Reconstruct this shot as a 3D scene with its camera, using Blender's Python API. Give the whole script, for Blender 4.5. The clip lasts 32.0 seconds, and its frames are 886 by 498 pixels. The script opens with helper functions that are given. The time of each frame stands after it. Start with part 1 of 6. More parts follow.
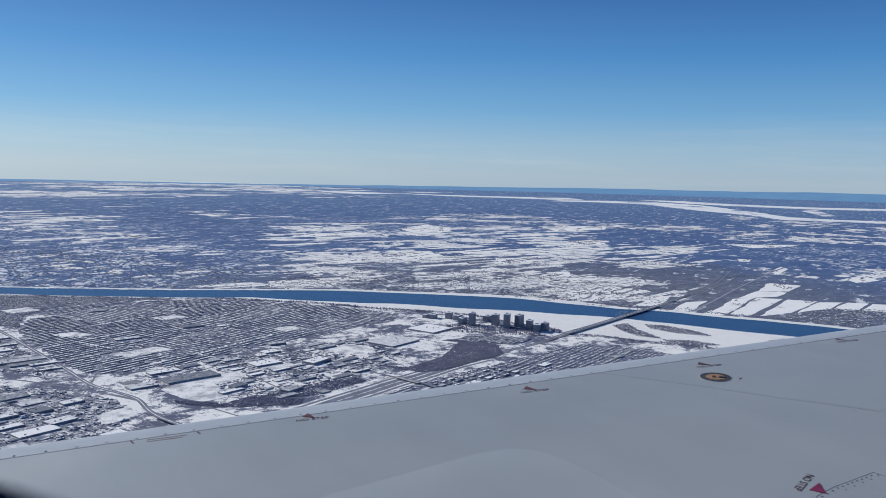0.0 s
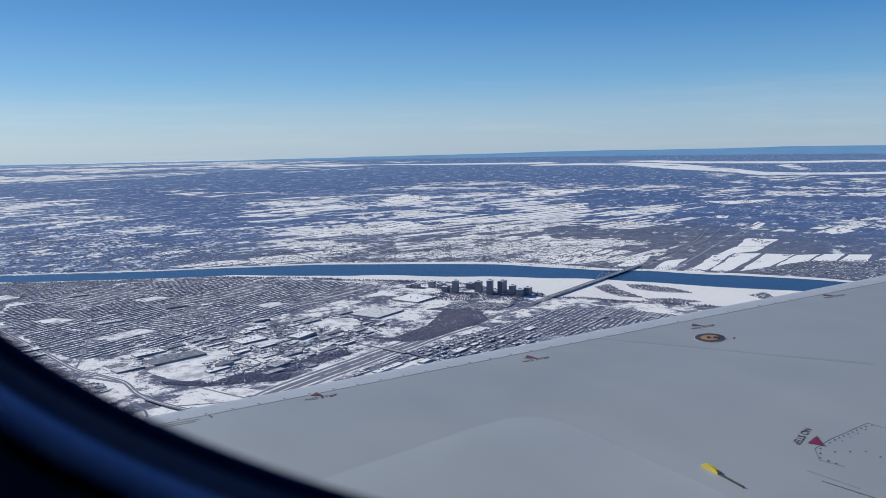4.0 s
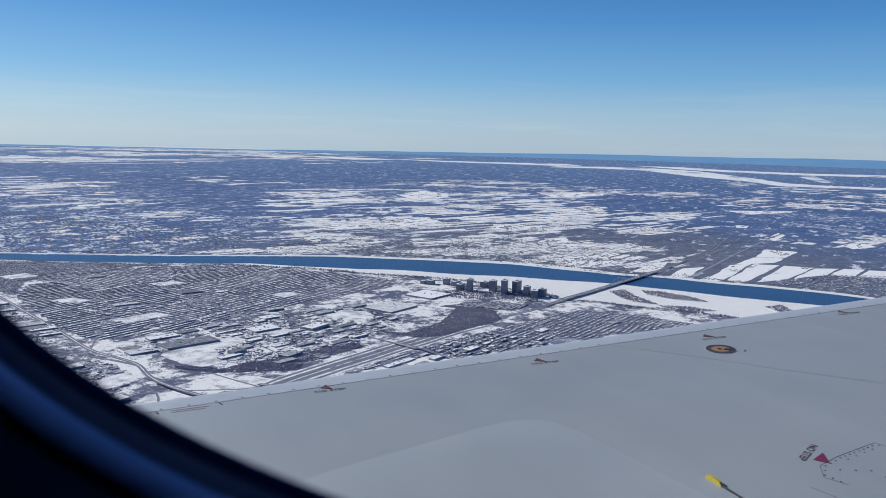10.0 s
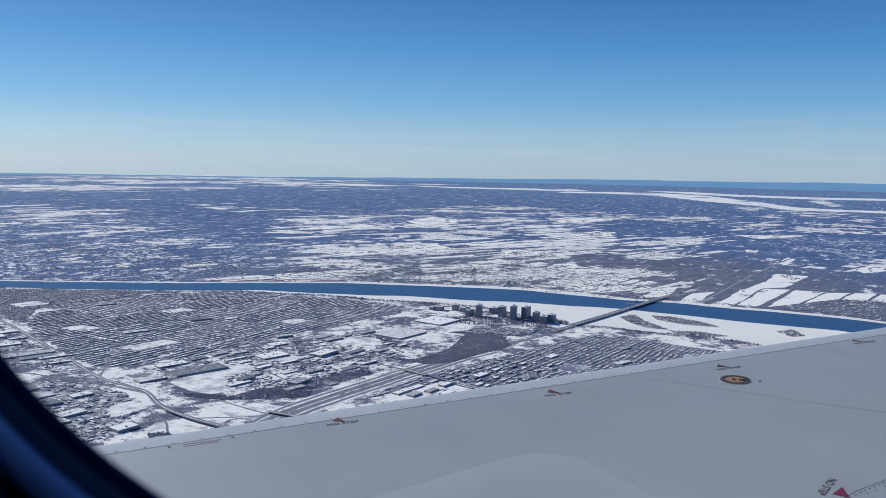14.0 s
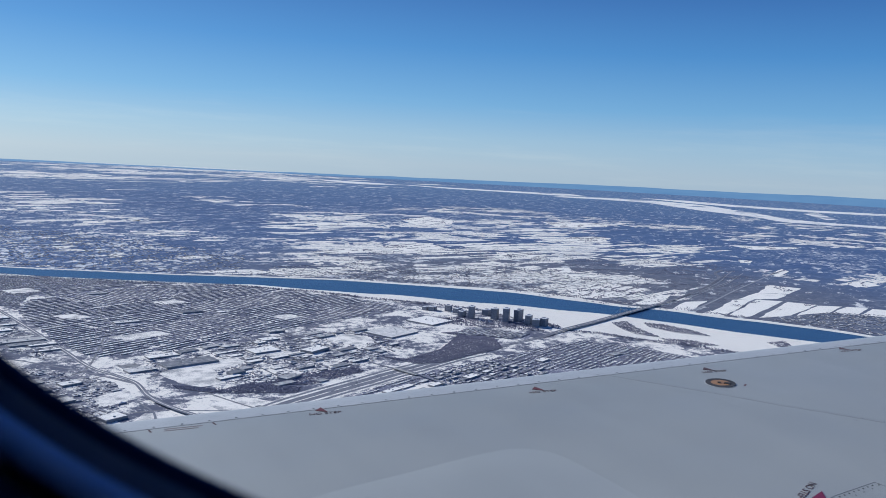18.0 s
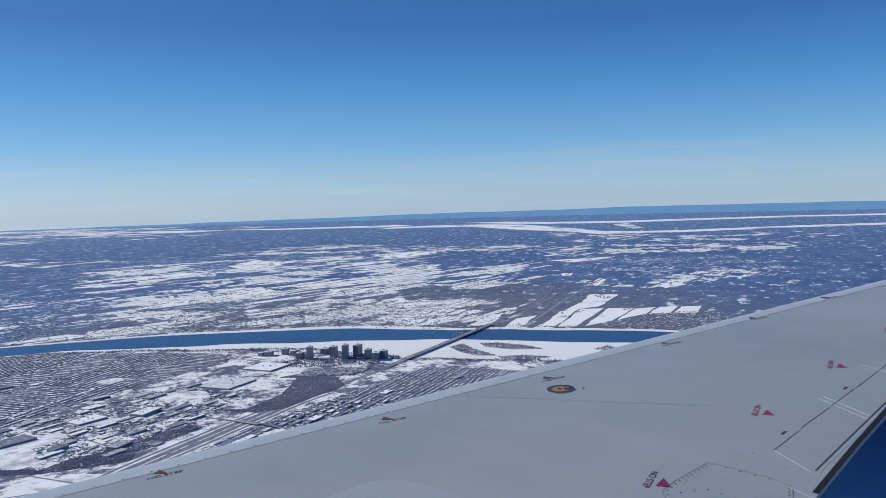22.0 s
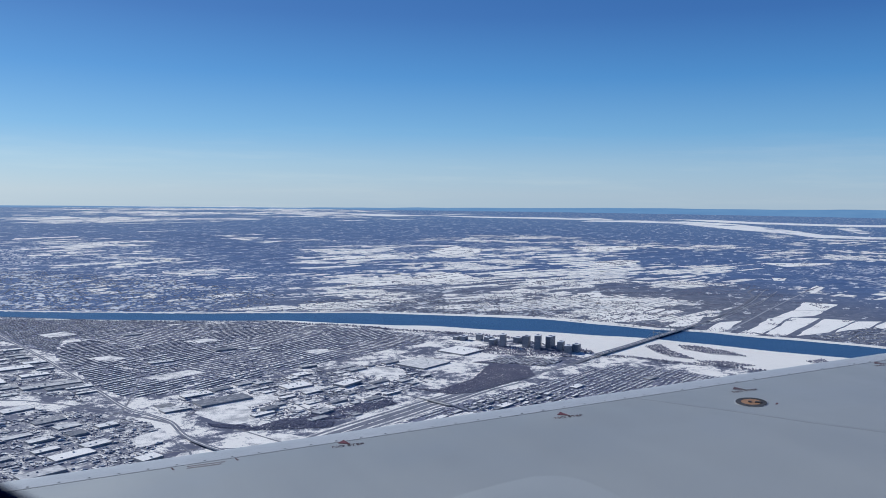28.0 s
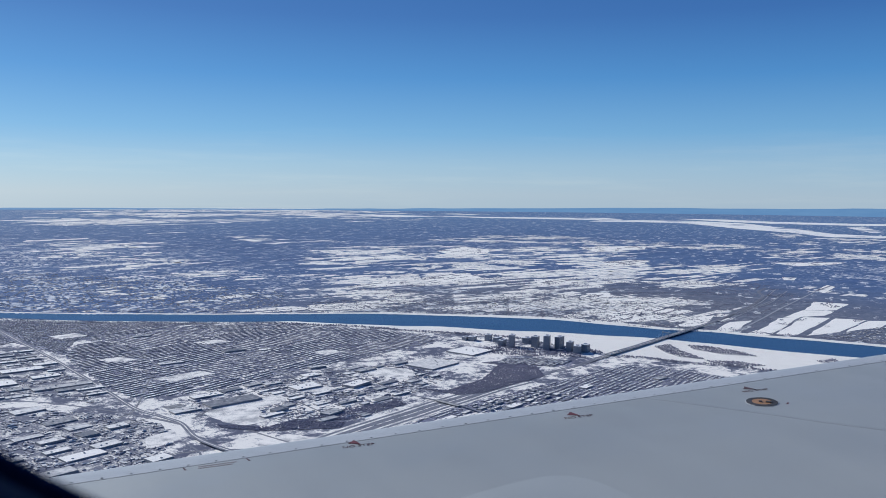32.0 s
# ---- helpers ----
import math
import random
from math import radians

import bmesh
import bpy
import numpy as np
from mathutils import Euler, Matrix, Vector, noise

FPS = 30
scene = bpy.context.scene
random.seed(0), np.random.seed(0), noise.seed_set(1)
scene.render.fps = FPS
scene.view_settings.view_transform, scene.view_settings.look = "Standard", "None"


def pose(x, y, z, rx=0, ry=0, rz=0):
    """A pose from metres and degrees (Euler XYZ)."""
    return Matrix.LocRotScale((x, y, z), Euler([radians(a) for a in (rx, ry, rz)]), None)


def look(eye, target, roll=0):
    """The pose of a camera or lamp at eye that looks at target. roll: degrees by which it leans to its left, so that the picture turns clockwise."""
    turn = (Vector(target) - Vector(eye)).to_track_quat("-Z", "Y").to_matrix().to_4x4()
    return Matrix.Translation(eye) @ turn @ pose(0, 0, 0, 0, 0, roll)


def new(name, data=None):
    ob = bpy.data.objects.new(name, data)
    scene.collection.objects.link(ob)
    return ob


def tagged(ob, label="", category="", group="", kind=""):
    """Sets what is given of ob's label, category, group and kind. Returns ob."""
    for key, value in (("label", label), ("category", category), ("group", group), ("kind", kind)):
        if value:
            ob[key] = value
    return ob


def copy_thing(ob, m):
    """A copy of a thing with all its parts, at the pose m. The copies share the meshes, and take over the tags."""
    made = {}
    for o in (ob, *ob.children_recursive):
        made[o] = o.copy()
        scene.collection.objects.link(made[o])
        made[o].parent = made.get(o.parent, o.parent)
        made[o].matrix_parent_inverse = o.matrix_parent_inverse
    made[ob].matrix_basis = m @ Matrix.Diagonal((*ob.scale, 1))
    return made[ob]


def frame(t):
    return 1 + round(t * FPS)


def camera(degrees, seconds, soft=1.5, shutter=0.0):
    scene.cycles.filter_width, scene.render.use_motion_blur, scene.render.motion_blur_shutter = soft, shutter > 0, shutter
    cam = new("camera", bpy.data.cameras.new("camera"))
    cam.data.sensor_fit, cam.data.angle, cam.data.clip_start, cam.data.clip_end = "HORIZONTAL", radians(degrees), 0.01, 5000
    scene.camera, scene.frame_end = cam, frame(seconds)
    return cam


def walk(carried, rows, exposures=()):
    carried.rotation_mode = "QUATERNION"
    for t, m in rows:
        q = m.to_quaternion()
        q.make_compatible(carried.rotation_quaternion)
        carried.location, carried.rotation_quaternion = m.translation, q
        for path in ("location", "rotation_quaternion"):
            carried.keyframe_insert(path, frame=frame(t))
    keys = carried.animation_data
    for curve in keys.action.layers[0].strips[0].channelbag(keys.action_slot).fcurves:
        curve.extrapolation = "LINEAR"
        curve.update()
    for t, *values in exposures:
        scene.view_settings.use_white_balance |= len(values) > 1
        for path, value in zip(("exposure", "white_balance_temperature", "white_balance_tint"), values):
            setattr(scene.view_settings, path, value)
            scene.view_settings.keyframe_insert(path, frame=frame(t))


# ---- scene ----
# The wing and the cabin window are life-size; the country below is a model at about one to eleven,
# so that the horizon lies within the reach of the lens.
EYE = 90.9

# ---- camera ----
cam = camera(57.40, 32.0, 0.75)
PATH = [
    (0.0, 0.0920, 0.0120, -0.0686, 30.973, -5.365, 1.436),
    (0.5, 0.1256, 0.0388, -0.0884, 30.850, -6.920, 1.859),
    (1.0, 0.1339, 0.0291, -0.0904, 30.923, -8.116, 1.669),
    (1.5, 0.0905, 0.0053, -0.0656, 30.721, -5.555, 1.923),
    (2.0, 0.0346, 0.0082, -0.0509, 31.049, -5.301, 1.729),
    (2.5, 0.0067, 0.0061, -0.0457, 31.355, -5.589, 1.364),
    (3.0, -0.0075, 0.0063, -0.0378, 31.623, -6.326, -0.060),
    (3.5, -0.0192, 0.0069, -0.0356, 32.115, -7.245, -0.496),
    (5.5, -0.0261, 0.0114, 0.0210, 32.328, -8.043, -1.779),
    (6.0, -0.0288, 0.0156, 0.0202, 32.433, -8.039, -0.431),
    (6.5, -0.0305, 0.0168, 0.0196, 32.760, -8.085, 0.161),
    (7.0, -0.0305, 0.0167, 0.0171, 32.965, -8.319, 0.288),
    (7.5, -0.0344, 0.0188, 0.0223, 33.304, -8.434, 0.503),
    (8.0, -0.0395, 0.0197, 0.0268, 33.722, -8.425, 0.782),
    (8.5, -0.0464, 0.0199, 0.0354, 34.079, -8.430, 0.916),
    (9.0, -0.0458, 0.0154, 0.0355, 33.822, -8.361, 1.231),
    (9.5, -0.0467, 0.0106, 0.0318, 33.684, -8.156, 1.630),
    (10.0, -0.0269, -0.0160, -0.0098, 31.202, -7.762, 1.499),
    (10.5, -0.0368, -0.0108, 0.0150, 31.502, -7.472, 0.987),
    (11.0, -0.0393, -0.0092, 0.0203, 30.884, -7.313, 0.472),
    (11.5, -0.0408, -0.0074, 0.0237, 30.817, -7.142, 0.208),
    (12.0, -0.0408, -0.0050, 0.0226, 30.418, -6.615, 0.273),
    (12.5, -0.0461, 0.0019, 0.0329, 30.610, -6.569, 0.498),
    (13.0, -0.0362, -0.0060, 0.0133, 30.205, -6.104, 0.748),
    (13.5, -0.0440, -0.0003, 0.0276, 30.453, -6.176, 0.847),
    (14.0, -0.0399, -0.0038, 0.0187, 30.537, -5.943, 1.146),
    (14.5, -0.0376, -0.0063, 0.0150, 30.654, -6.026, 1.333),
    (16.5, -0.0155, -0.0084, -0.0068, 30.584, -6.090, 2.861),
    (17.0, -0.0139, -0.0087, -0.0127, 30.836, -6.201, 2.783),
    (17.5, -0.0112, -0.0098, -0.0173, 31.098, -6.112, 2.829),
    (18.0, -0.0070, -0.0119, -0.0203, 30.910, -5.895, 3.074),
    (18.5, -0.0023, -0.0083, -0.0252, 31.102, -5.652, 3.939),
    (19.0, -0.0163, -0.0039, -0.0347, 34.500, -3.083, 4.026),
    (19.5, -0.0259, 0.0020, -0.0286, 37.443, -2.880, 2.230),
    (20.0, -0.0243, 0.0069, -0.0348, 38.202, -2.955, 0.232),
    (20.5, -0.0206, 0.0082, -0.0209, 39.536, -3.267, -0.365),
    (21.0, -0.0139, 0.0126, -0.0317, 41.233, -3.305, -0.537),
    (21.5, -0.0022, 0.0257, -0.0443, 42.115, -3.236, -1.222),
    (22.0, -0.0013, 0.0243, -0.0466, 42.818, -3.318, -1.514),
    (22.5, 0.0003, 0.0344, -0.0517, 43.810, -3.391, -1.871),
    (23.0, -0.0097, 0.0384, -0.0483, 44.558, -3.716, -2.203),
    (23.5, -0.0016, 0.0299, -0.0498, 44.959, -4.156, -2.256),
    (24.0, 0.0220, 0.0037, -0.0561, 44.985, -4.294, -2.074),
    (24.5, 0.0198, 0.0193, -0.0565, 44.448, -4.490, -2.063),
    (25.0, 0.0123, 0.0461, -0.0562, 42.920, -4.577, -2.500),
    (25.5, 0.0179, 0.0260, -0.0525, 42.682, -4.504, -1.283),
    (26.0, 0.0240, 0.0259, -0.0407, 35.413, -4.219, -1.058),
    (26.5, 0.0253, 0.0202, -0.0294, 32.287, -4.361, -0.583),
    (28.5, 0.0608, -0.0257, -0.0394, 28.309, -3.741, 0.986),
    (29.0, 0.0610, -0.0261, -0.0423, 28.615, -3.719, 1.540),
    (29.5, 0.0593, -0.0266, -0.0432, 29.068, -3.784, 1.396),
    (30.0, 0.0532, -0.0248, -0.0387, 29.526, -3.798, 1.767),
    (30.5, 0.0554, -0.0247, -0.0423, 27.764, -3.874, 1.404),
    (31.0, 0.0459, -0.0232, -0.0337, 27.140, -3.974, 0.734),
    (31.5, 0.0498, -0.0257, -0.0376, 27.646, -3.947, 0.446),
    (32.0, 0.0472, -0.0245, -0.0360, 28.230, -3.841, 0.482),
]


def aim(dx, dy, dz, yaw, pitch, roll):
    eye = Vector((dx, dy, EYE + dz))
    a, b = radians(yaw), radians(pitch)
    way = Vector((math.sin(a) * math.cos(b), math.cos(a) * math.cos(b), math.sin(b)))
    return look(eye, eye + way, roll)


cam.data.dof.use_dof, cam.data.dof.focus_distance, cam.data.dof.aperture_fstop = True, 60.0, 8.0
walk(cam, [(r[0], aim(*r[1:])) for r in PATH], [(0.0, -0.03, 5500, 4), (2.5, -0.01, 5500, 4), (6.0, 0.05, 5500, 4), (13.0, 0.05, 5480, 4), (17.0, 0.05, 5420, 4), (20.0, 0.05, 5360, 4), (26.0, 0.04, 5360, 4), (29.0, 0.04, 5430, 4), (32.0, 0.04, 5460, 4)])

# ---- sky and sun ----
SUN_YAW, SUN_HEIGHT = -29.0, 29.0
world = bpy.data.worlds.new("winter_sky")
scene.world = world
world.use_nodes = True
wn, wl = world.node_tree.nodes, world.node_tree.links
wn.clear()
sky = wn.new("ShaderNodeTexSky")
sky.sky_type = "NISHITA"
sky.sun_disc = False
sky.sun_elevation, sky.sun_rotation = radians(SUN_HEIGHT), radians(SUN_YAW)
sky.altitude, sky.air_density, sky.dust_density, sky.ozone_density = 900, 1.0, 0.3, 3.0
# the clear winter sky by height above the horizon, pale below and deep blue above
way_up = wn.new("ShaderNodeSeparateXYZ")
coord = wn.new("ShaderNodeTexCoord")
tint = wn.new("ShaderNodeValToRGB")
SKY_STOPS = [(0.0, (0.565, 0.65, 0.755)), (0.035, (0.475, 0.615, 0.76)), (0.075, (0.24, 0.48, 0.75)), (0.14, (0.086, 0.295, 0.64)),
             (0.21, (0.036, 0.142, 0.44)), (0.32, (0.018, 0.080, 0.315)), (0.6, (0.016, 0.068, 0.28)), (1.0, (0.012, 0.050, 0.22))]
while len(tint.color_ramp.elements) < len(SKY_STOPS):
    tint.color_ramp.elements.new(0.5)
for el, (pos, col) in zip(tint.color_ramp.elements, SKY_STOPS):
    el.position, el.color = pos, (*col, 1)
wl.new(coord.outputs["Generated"], way_up.inputs[0])
wl.new(way_up.outputs["Z"], tint.inputs[0])
air = wn.new("ShaderNodeBackground")
air.inputs["Strength"].default_value = 0.028
deep = wn.new("ShaderNodeBackground")
deep.inputs["Strength"].default_value = 0.53
both = wn.new("ShaderNodeAddShader")
wout = wn.new("ShaderNodeOutputWorld")
# thin veils of cloud low over the horizon
flat = wn.new("ShaderNodeMapping")
flat.inputs["Scale"].default_value = (2.6, 2.6, 34.0)
veil = wn.new("ShaderNodeTexNoise")
veil.inputs["Scale"].default_value, veil.inputs["Detail"].default_value, veil.inputs["Roughness"].default_value = 1.6, 6, 0.62
thin = wn.new("ShaderNodeValToRGB")
thin.color_ramp.elements[0].position, thin.color_ramp.elements[0].color = 0.50, (0, 0, 0, 1)
thin.color_ramp.elements[1].position, thin.color_ramp.elements[1].color = 0.75, (0.5, 0.5, 0.5, 1)
low = wn.new("ShaderNodeValToRGB")
low.color_ramp.elements[0].position, low.color_ramp.elements[0].color = 0.02, (1, 1, 1, 1)
low.color_ramp.elements[1].position, low.color_ramp.elements[1].color = 0.085, (0, 0, 0, 1)
share = wn.new("ShaderNodeMath")
share.operation = "MULTIPLY"
white = wn.new("ShaderNodeMix")
white.data_type = "RGBA"
white.inputs[7].default_value = (0.72, 0.76, 0.80, 1)
wl.new(coord.outputs["Generated"], flat.inputs[0])
wl.new(flat.outputs[0], veil.inputs["Vector"])
wl.new(veil.outputs["Fac"], thin.inputs[0])
wl.new(way_up.outputs["Z"], low.inputs[0])
wl.new(thin.outputs[0], share.inputs[0])
wl.new(low.outputs[0], share.inputs[1])
wl.new(share.outputs[0], white.inputs[0])
wl.new(tint.outputs[0], white.inputs[6])
wl.new(sky.outputs[0], air.inputs["Color"])
wl.new(white.outputs[2], deep.inputs["Color"])
wl.new(air.outputs[0], both.inputs[0])
wl.new(deep.outputs[0], both.inputs[1])
wl.new(both.outputs[0], wout.inputs["Surface"])

sun_data = bpy.data.lights.new("sun", "SUN")
sun_data.energy, sun_data.angle, sun_data.color = 5.0, radians(0.5), (1.0, 0.885, 0.77)
sun = new("sun", sun_data)
sa, sh = radians(SUN_YAW), radians(SUN_HEIGHT)
sun.matrix_world = look((0, 0, 400), Vector((0, 0, 400)) - Vector((math.sin(sa) * math.cos(sh), math.cos(sa) * math.cos(sh), math.sin(sh))))


# ---- materials ----
def material(name, rough=0.8, metal=0.0):
    m = bpy.data.materials.new(name)
    m.use_nodes = True
    nt = m.node_tree
    b = nt.nodes["Principled BSDF"]
    b.inputs["Roughness"].default_value, b.inputs["Metallic"].default_value = rough, metal
    b.inputs["Specular IOR Level"].default_value = 0.5 if rough < 0.6 else 0.06
    return m, nt, b


def place(nt, scale=1.0, stretch=(1, 1, 1), turn=0.0):
    geo = nt.nodes.new("ShaderNodeNewGeometry")
    mp = nt.nodes.new("ShaderNodeMapping")
    mp.inputs["Scale"].default_value = [scale * s for s in stretch]
    mp.inputs["Rotation"].default_value[2] = radians(turn)
    nt.links.new(geo.outputs["Position"], mp.inputs["Vector"])
    return mp.outputs[0]


def noisy(nt, vec, scale, detail=4, rough=0.55):
    n = nt.nodes.new("ShaderNodeTexNoise")
    n.inputs["Scale"].default_value, n.inputs["Detail"].default_value, n.inputs["Roughness"].default_value = scale, detail, rough
    nt.links.new(vec, n.inputs["Vector"])
    return n.outputs["Fac"]


def ramp(nt, fac, stops):
    r = nt.nodes.new("ShaderNodeValToRGB")
    el = r.color_ramp.elements
    while len(el) < len(stops):
        el.new(0.5)
    for e, (p, c) in zip(el, stops):
        e.position, e.color = p, (*c, 1) if len(c) == 3 else c
    nt.links.new(fac, r.inputs[0])
    return r.outputs[0]


def grey(v):
    return (v, v, v)


def maths(nt, op, a, b=0.0, c=None):
    m = nt.nodes.new("ShaderNodeMath")
    m.operation = op
    for k, q in enumerate((a, b, c)):
        if q is None:
            continue
        if isinstance(q, (int, float)):
            m.inputs[k].default_value = q
        else:
            nt.links.new(q, m.inputs[k])
    return m.outputs[0]


def blend(nt, fac, a, b, mode="MIX"):
    m = nt.nodes.new("ShaderNodeMix")
    m.data_type, m.blend_type = "RGBA", mode
    for k, q in ((0, fac), (6, a), (7, b)):
        if isinstance(q, (int, float)):
            m.inputs[k].default_value = q
        elif isinstance(q, tuple):
            m.inputs[k].default_value = (*q, 1)
        else:
            nt.links.new(q, m.inputs[k])
    return m.outputs[2]


def bump(nt, b, height, strength=0.3, distance=0.02):
    n = nt.nodes.new("ShaderNodeBump")
    n.inputs["Strength"].default_value, n.inputs["Distance"].default_value = strength, distance
    nt.links.new(height, n.inputs["Height"])
    nt.links.new(n.outputs[0], b.inputs["Normal"])


def mottled(name, dark, light, scale, rough=0.8, fine=8.0, low=0.3, high=0.7, metal=0.0, relief=0.0):
    """Two colours mixed by a coarse and a fine noise."""
    m, nt, b = material(name, rough, metal)
    v = place(nt)
    f = maths(nt, "MULTIPLY_ADD", noisy(nt, v, scale * fine), 0.4, maths(nt, "MULTIPLY", noisy(nt, v, scale), 0.6))
    col = ramp(nt, f, [(low, dark), (high, light)])
    nt.links.new(col, b.inputs["Base Color"])
    if relief:
        bump(nt, b, f, relief, 0.05)
    return m


def by_island(name, colours, rough=0.85):
    """Pieces of one mesh that differ from one another."""
    m, nt, b = material(name, rough)
    geo = nt.nodes.new("ShaderNodeNewGeometry")
    steps = [(k / max(1, len(colours) - 1), c) for k, c in enumerate(colours)]
    col = ramp(nt, geo.outputs["Random Per Island"], steps)
    col = blend(nt, 0.25, col, ramp(nt, noisy(nt, place(nt), 1.3), [(0.3, grey(0.25)), (0.7, grey(1.0))]), "MULTIPLY")
    nt.links.new(col, b.inputs["Base Color"])
    return m


SNOW = mottled("snow", (0.34, 0.335, 0.345), (0.91, 0.86, 0.785), 0.14, 0.7, 14, 0.40, 0.53)
def hall_roof():
    """Snow that lies whole on some roofs and is swept, trodden or melted on others."""
    m, nt, b = material("hall_roof_snow", 0.75)
    info = nt.nodes.new("ShaderNodeObjectInfo")
    v = place(nt)
    f = maths(nt, "MULTIPLY_ADD", noisy(nt, v, 0.5, 5, 0.65), 0.55, maths(nt, "MULTIPLY", info.outputs["Random"], 0.55))
    nt.links.new(ramp(nt, f, [(0.30, (0.20, 0.205, 0.23)), (0.50, (0.56, 0.545, 0.53)), (0.68, (0.90, 0.86, 0.80))]), b.inputs["Base Color"])
    return m


HALL_ROOF = hall_roof()
ROOF_SNOW = mottled("snow_on_roof", (0.66, 0.66, 0.66), (0.91, 0.90, 0.89), 0.25, 0.7, 6)
ICE = mottled("snow_covered_ice", (0.78, 0.735, 0.665), (0.91, 0.86, 0.775), 0.02, 0.6, 9)


def lot_snow():
    """Snow on far lots: creamy and clean on some, stubble and scrub showing through on others."""
    m, nt, b = material("lot_snow", 0.85)
    geo = nt.nodes.new("ShaderNodeNewGeometry")
    v = place(nt)
    tone = ramp(nt, maths(nt, "MULTIPLY_ADD", geo.outputs["Random Per Island"], 0.25, maths(nt, "MULTIPLY", noisy(nt, v, 0.012, 5, 0.65), 0.75)), [(0.30, (0.62, 0.62, 0.64)), (0.46, (0.85, 0.805, 0.73)), (0.62, (0.91, 0.865, 0.785))])
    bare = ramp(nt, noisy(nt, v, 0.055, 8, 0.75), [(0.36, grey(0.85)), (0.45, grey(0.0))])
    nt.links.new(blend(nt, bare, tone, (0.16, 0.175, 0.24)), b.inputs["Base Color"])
    return m


def lake_ice():
    """Snow on far ice, broken by reed beds and low wooded islands painted in haze blue."""
    m, nt, b = material("lake_ice", 0.7)
    v = place(nt)
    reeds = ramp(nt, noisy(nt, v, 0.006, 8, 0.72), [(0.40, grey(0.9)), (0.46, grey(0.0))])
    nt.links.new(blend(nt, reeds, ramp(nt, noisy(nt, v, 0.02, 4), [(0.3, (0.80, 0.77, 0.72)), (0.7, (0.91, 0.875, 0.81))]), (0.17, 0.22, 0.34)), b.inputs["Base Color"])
    return m


LAKE_ICE = lake_ice()
FIELD_FAR = lot_snow()
HOUSE_ROOF = by_island("house_roof", [(0.24, 0.24, 0.28), (0.36, 0.36, 0.40), (0.79, 0.76, 0.725), (0.86, 0.825, 0.775), (0.60, 0.59, 0.585)])
WALL = by_island("house_wall", [(0.27, 0.265, 0.30), (0.36, 0.34, 0.345), (0.42, 0.395, 0.39), (0.32, 0.315, 0.345), (0.52, 0.50, 0.49)])
BRICK = mottled("tower_brick", (0.30, 0.312, 0.355), (0.42, 0.42, 0.45), 0.4, 0.8)
FLAT_WALL = mottled("hall_cladding", (0.22, 0.22, 0.24), (0.40, 0.39, 0.38), 0.12, 0.7)
GLASS_DARK = mottled("tower_glazing", (0.11, 0.125, 0.16), (0.16, 0.18, 0.22), 0.8, 0.25)
CONCRETE = mottled("concrete", (0.34, 0.33, 0.325), (0.50, 0.49, 0.475), 0.3, 0.85)
ASPHALT = mottled("salted_asphalt", (0.15, 0.158, 0.19), (0.265, 0.27, 0.305), 0.15, 0.85)
TREE = by_island("bare_trees", [(0.19, 0.192, 0.255), (0.26, 0.252, 0.315), (0.36, 0.342, 0.385)])
SLUSH = mottled("slush_on_asphalt", (0.10, 0.10, 0.115), (0.36, 0.36, 0.375), 0.25, 0.85)
PALE_ROAD = mottled("salted_pale_road", (0.24, 0.25, 0.285), (0.40, 0.405, 0.43), 0.15, 0.85)
FIELD = mottled("field_snow_with_stubble", (0.45, 0.43, 0.41), (0.91, 0.865, 0.79), 0.06, 0.8, 14, 0.28, 0.44)
YARD = mottled("works_yard", (0.17, 0.175, 0.22), (0.81, 0.77, 0.70), 0.16, 0.85, 9, 0.49, 0.58)
STEEL = mottled("painted_steel", (0.25, 0.26, 0.27), (0.38, 0.39, 0.40), 0.5, 0.5)


def town_snow():
    """Trodden snow, ploughed lots, gardens and shrubs between the houses."""
    m, nt, b = material("town_snow", 0.8)
    v = place(nt)
    big = noisy(nt, v, 0.045, 4)
    mid = noisy(nt, v, 0.22, 7, 0.74)
    fine = noisy(nt, v, 1.4, 4, 0.7)
    f = maths(nt, "ADD", maths(nt, "MULTIPLY", big, 0.40), maths(nt, "ADD", maths(nt, "MULTIPLY", mid, 0.4), maths(nt, "MULTIPLY", fine, 0.2)))
    nt.links.new(ramp(nt, f, [(0.468, (0.12, 0.127, 0.175)), (0.492, (0.34, 0.34, 0.375)), (0.514, (0.87, 0.82, 0.745))]), b.inputs["Base Color"])
    return m


def lot_space(nt, length, width, turn):
    """Coordinates in which a lot of that length and width, turned by so many degrees, is one unit square."""
    geo = nt.nodes.new("ShaderNodeNewGeometry")
    mp = nt.nodes.new("ShaderNodeMapping")
    mp.vector_type = "TEXTURE"
    mp.inputs["Scale"].default_value = (length, width, 1)
    mp.inputs["Rotation"].default_value[2] = radians(turn)
    nt.links.new(geo.outputs["Position"], mp.inputs["Vector"])
    return mp.outputs[0]


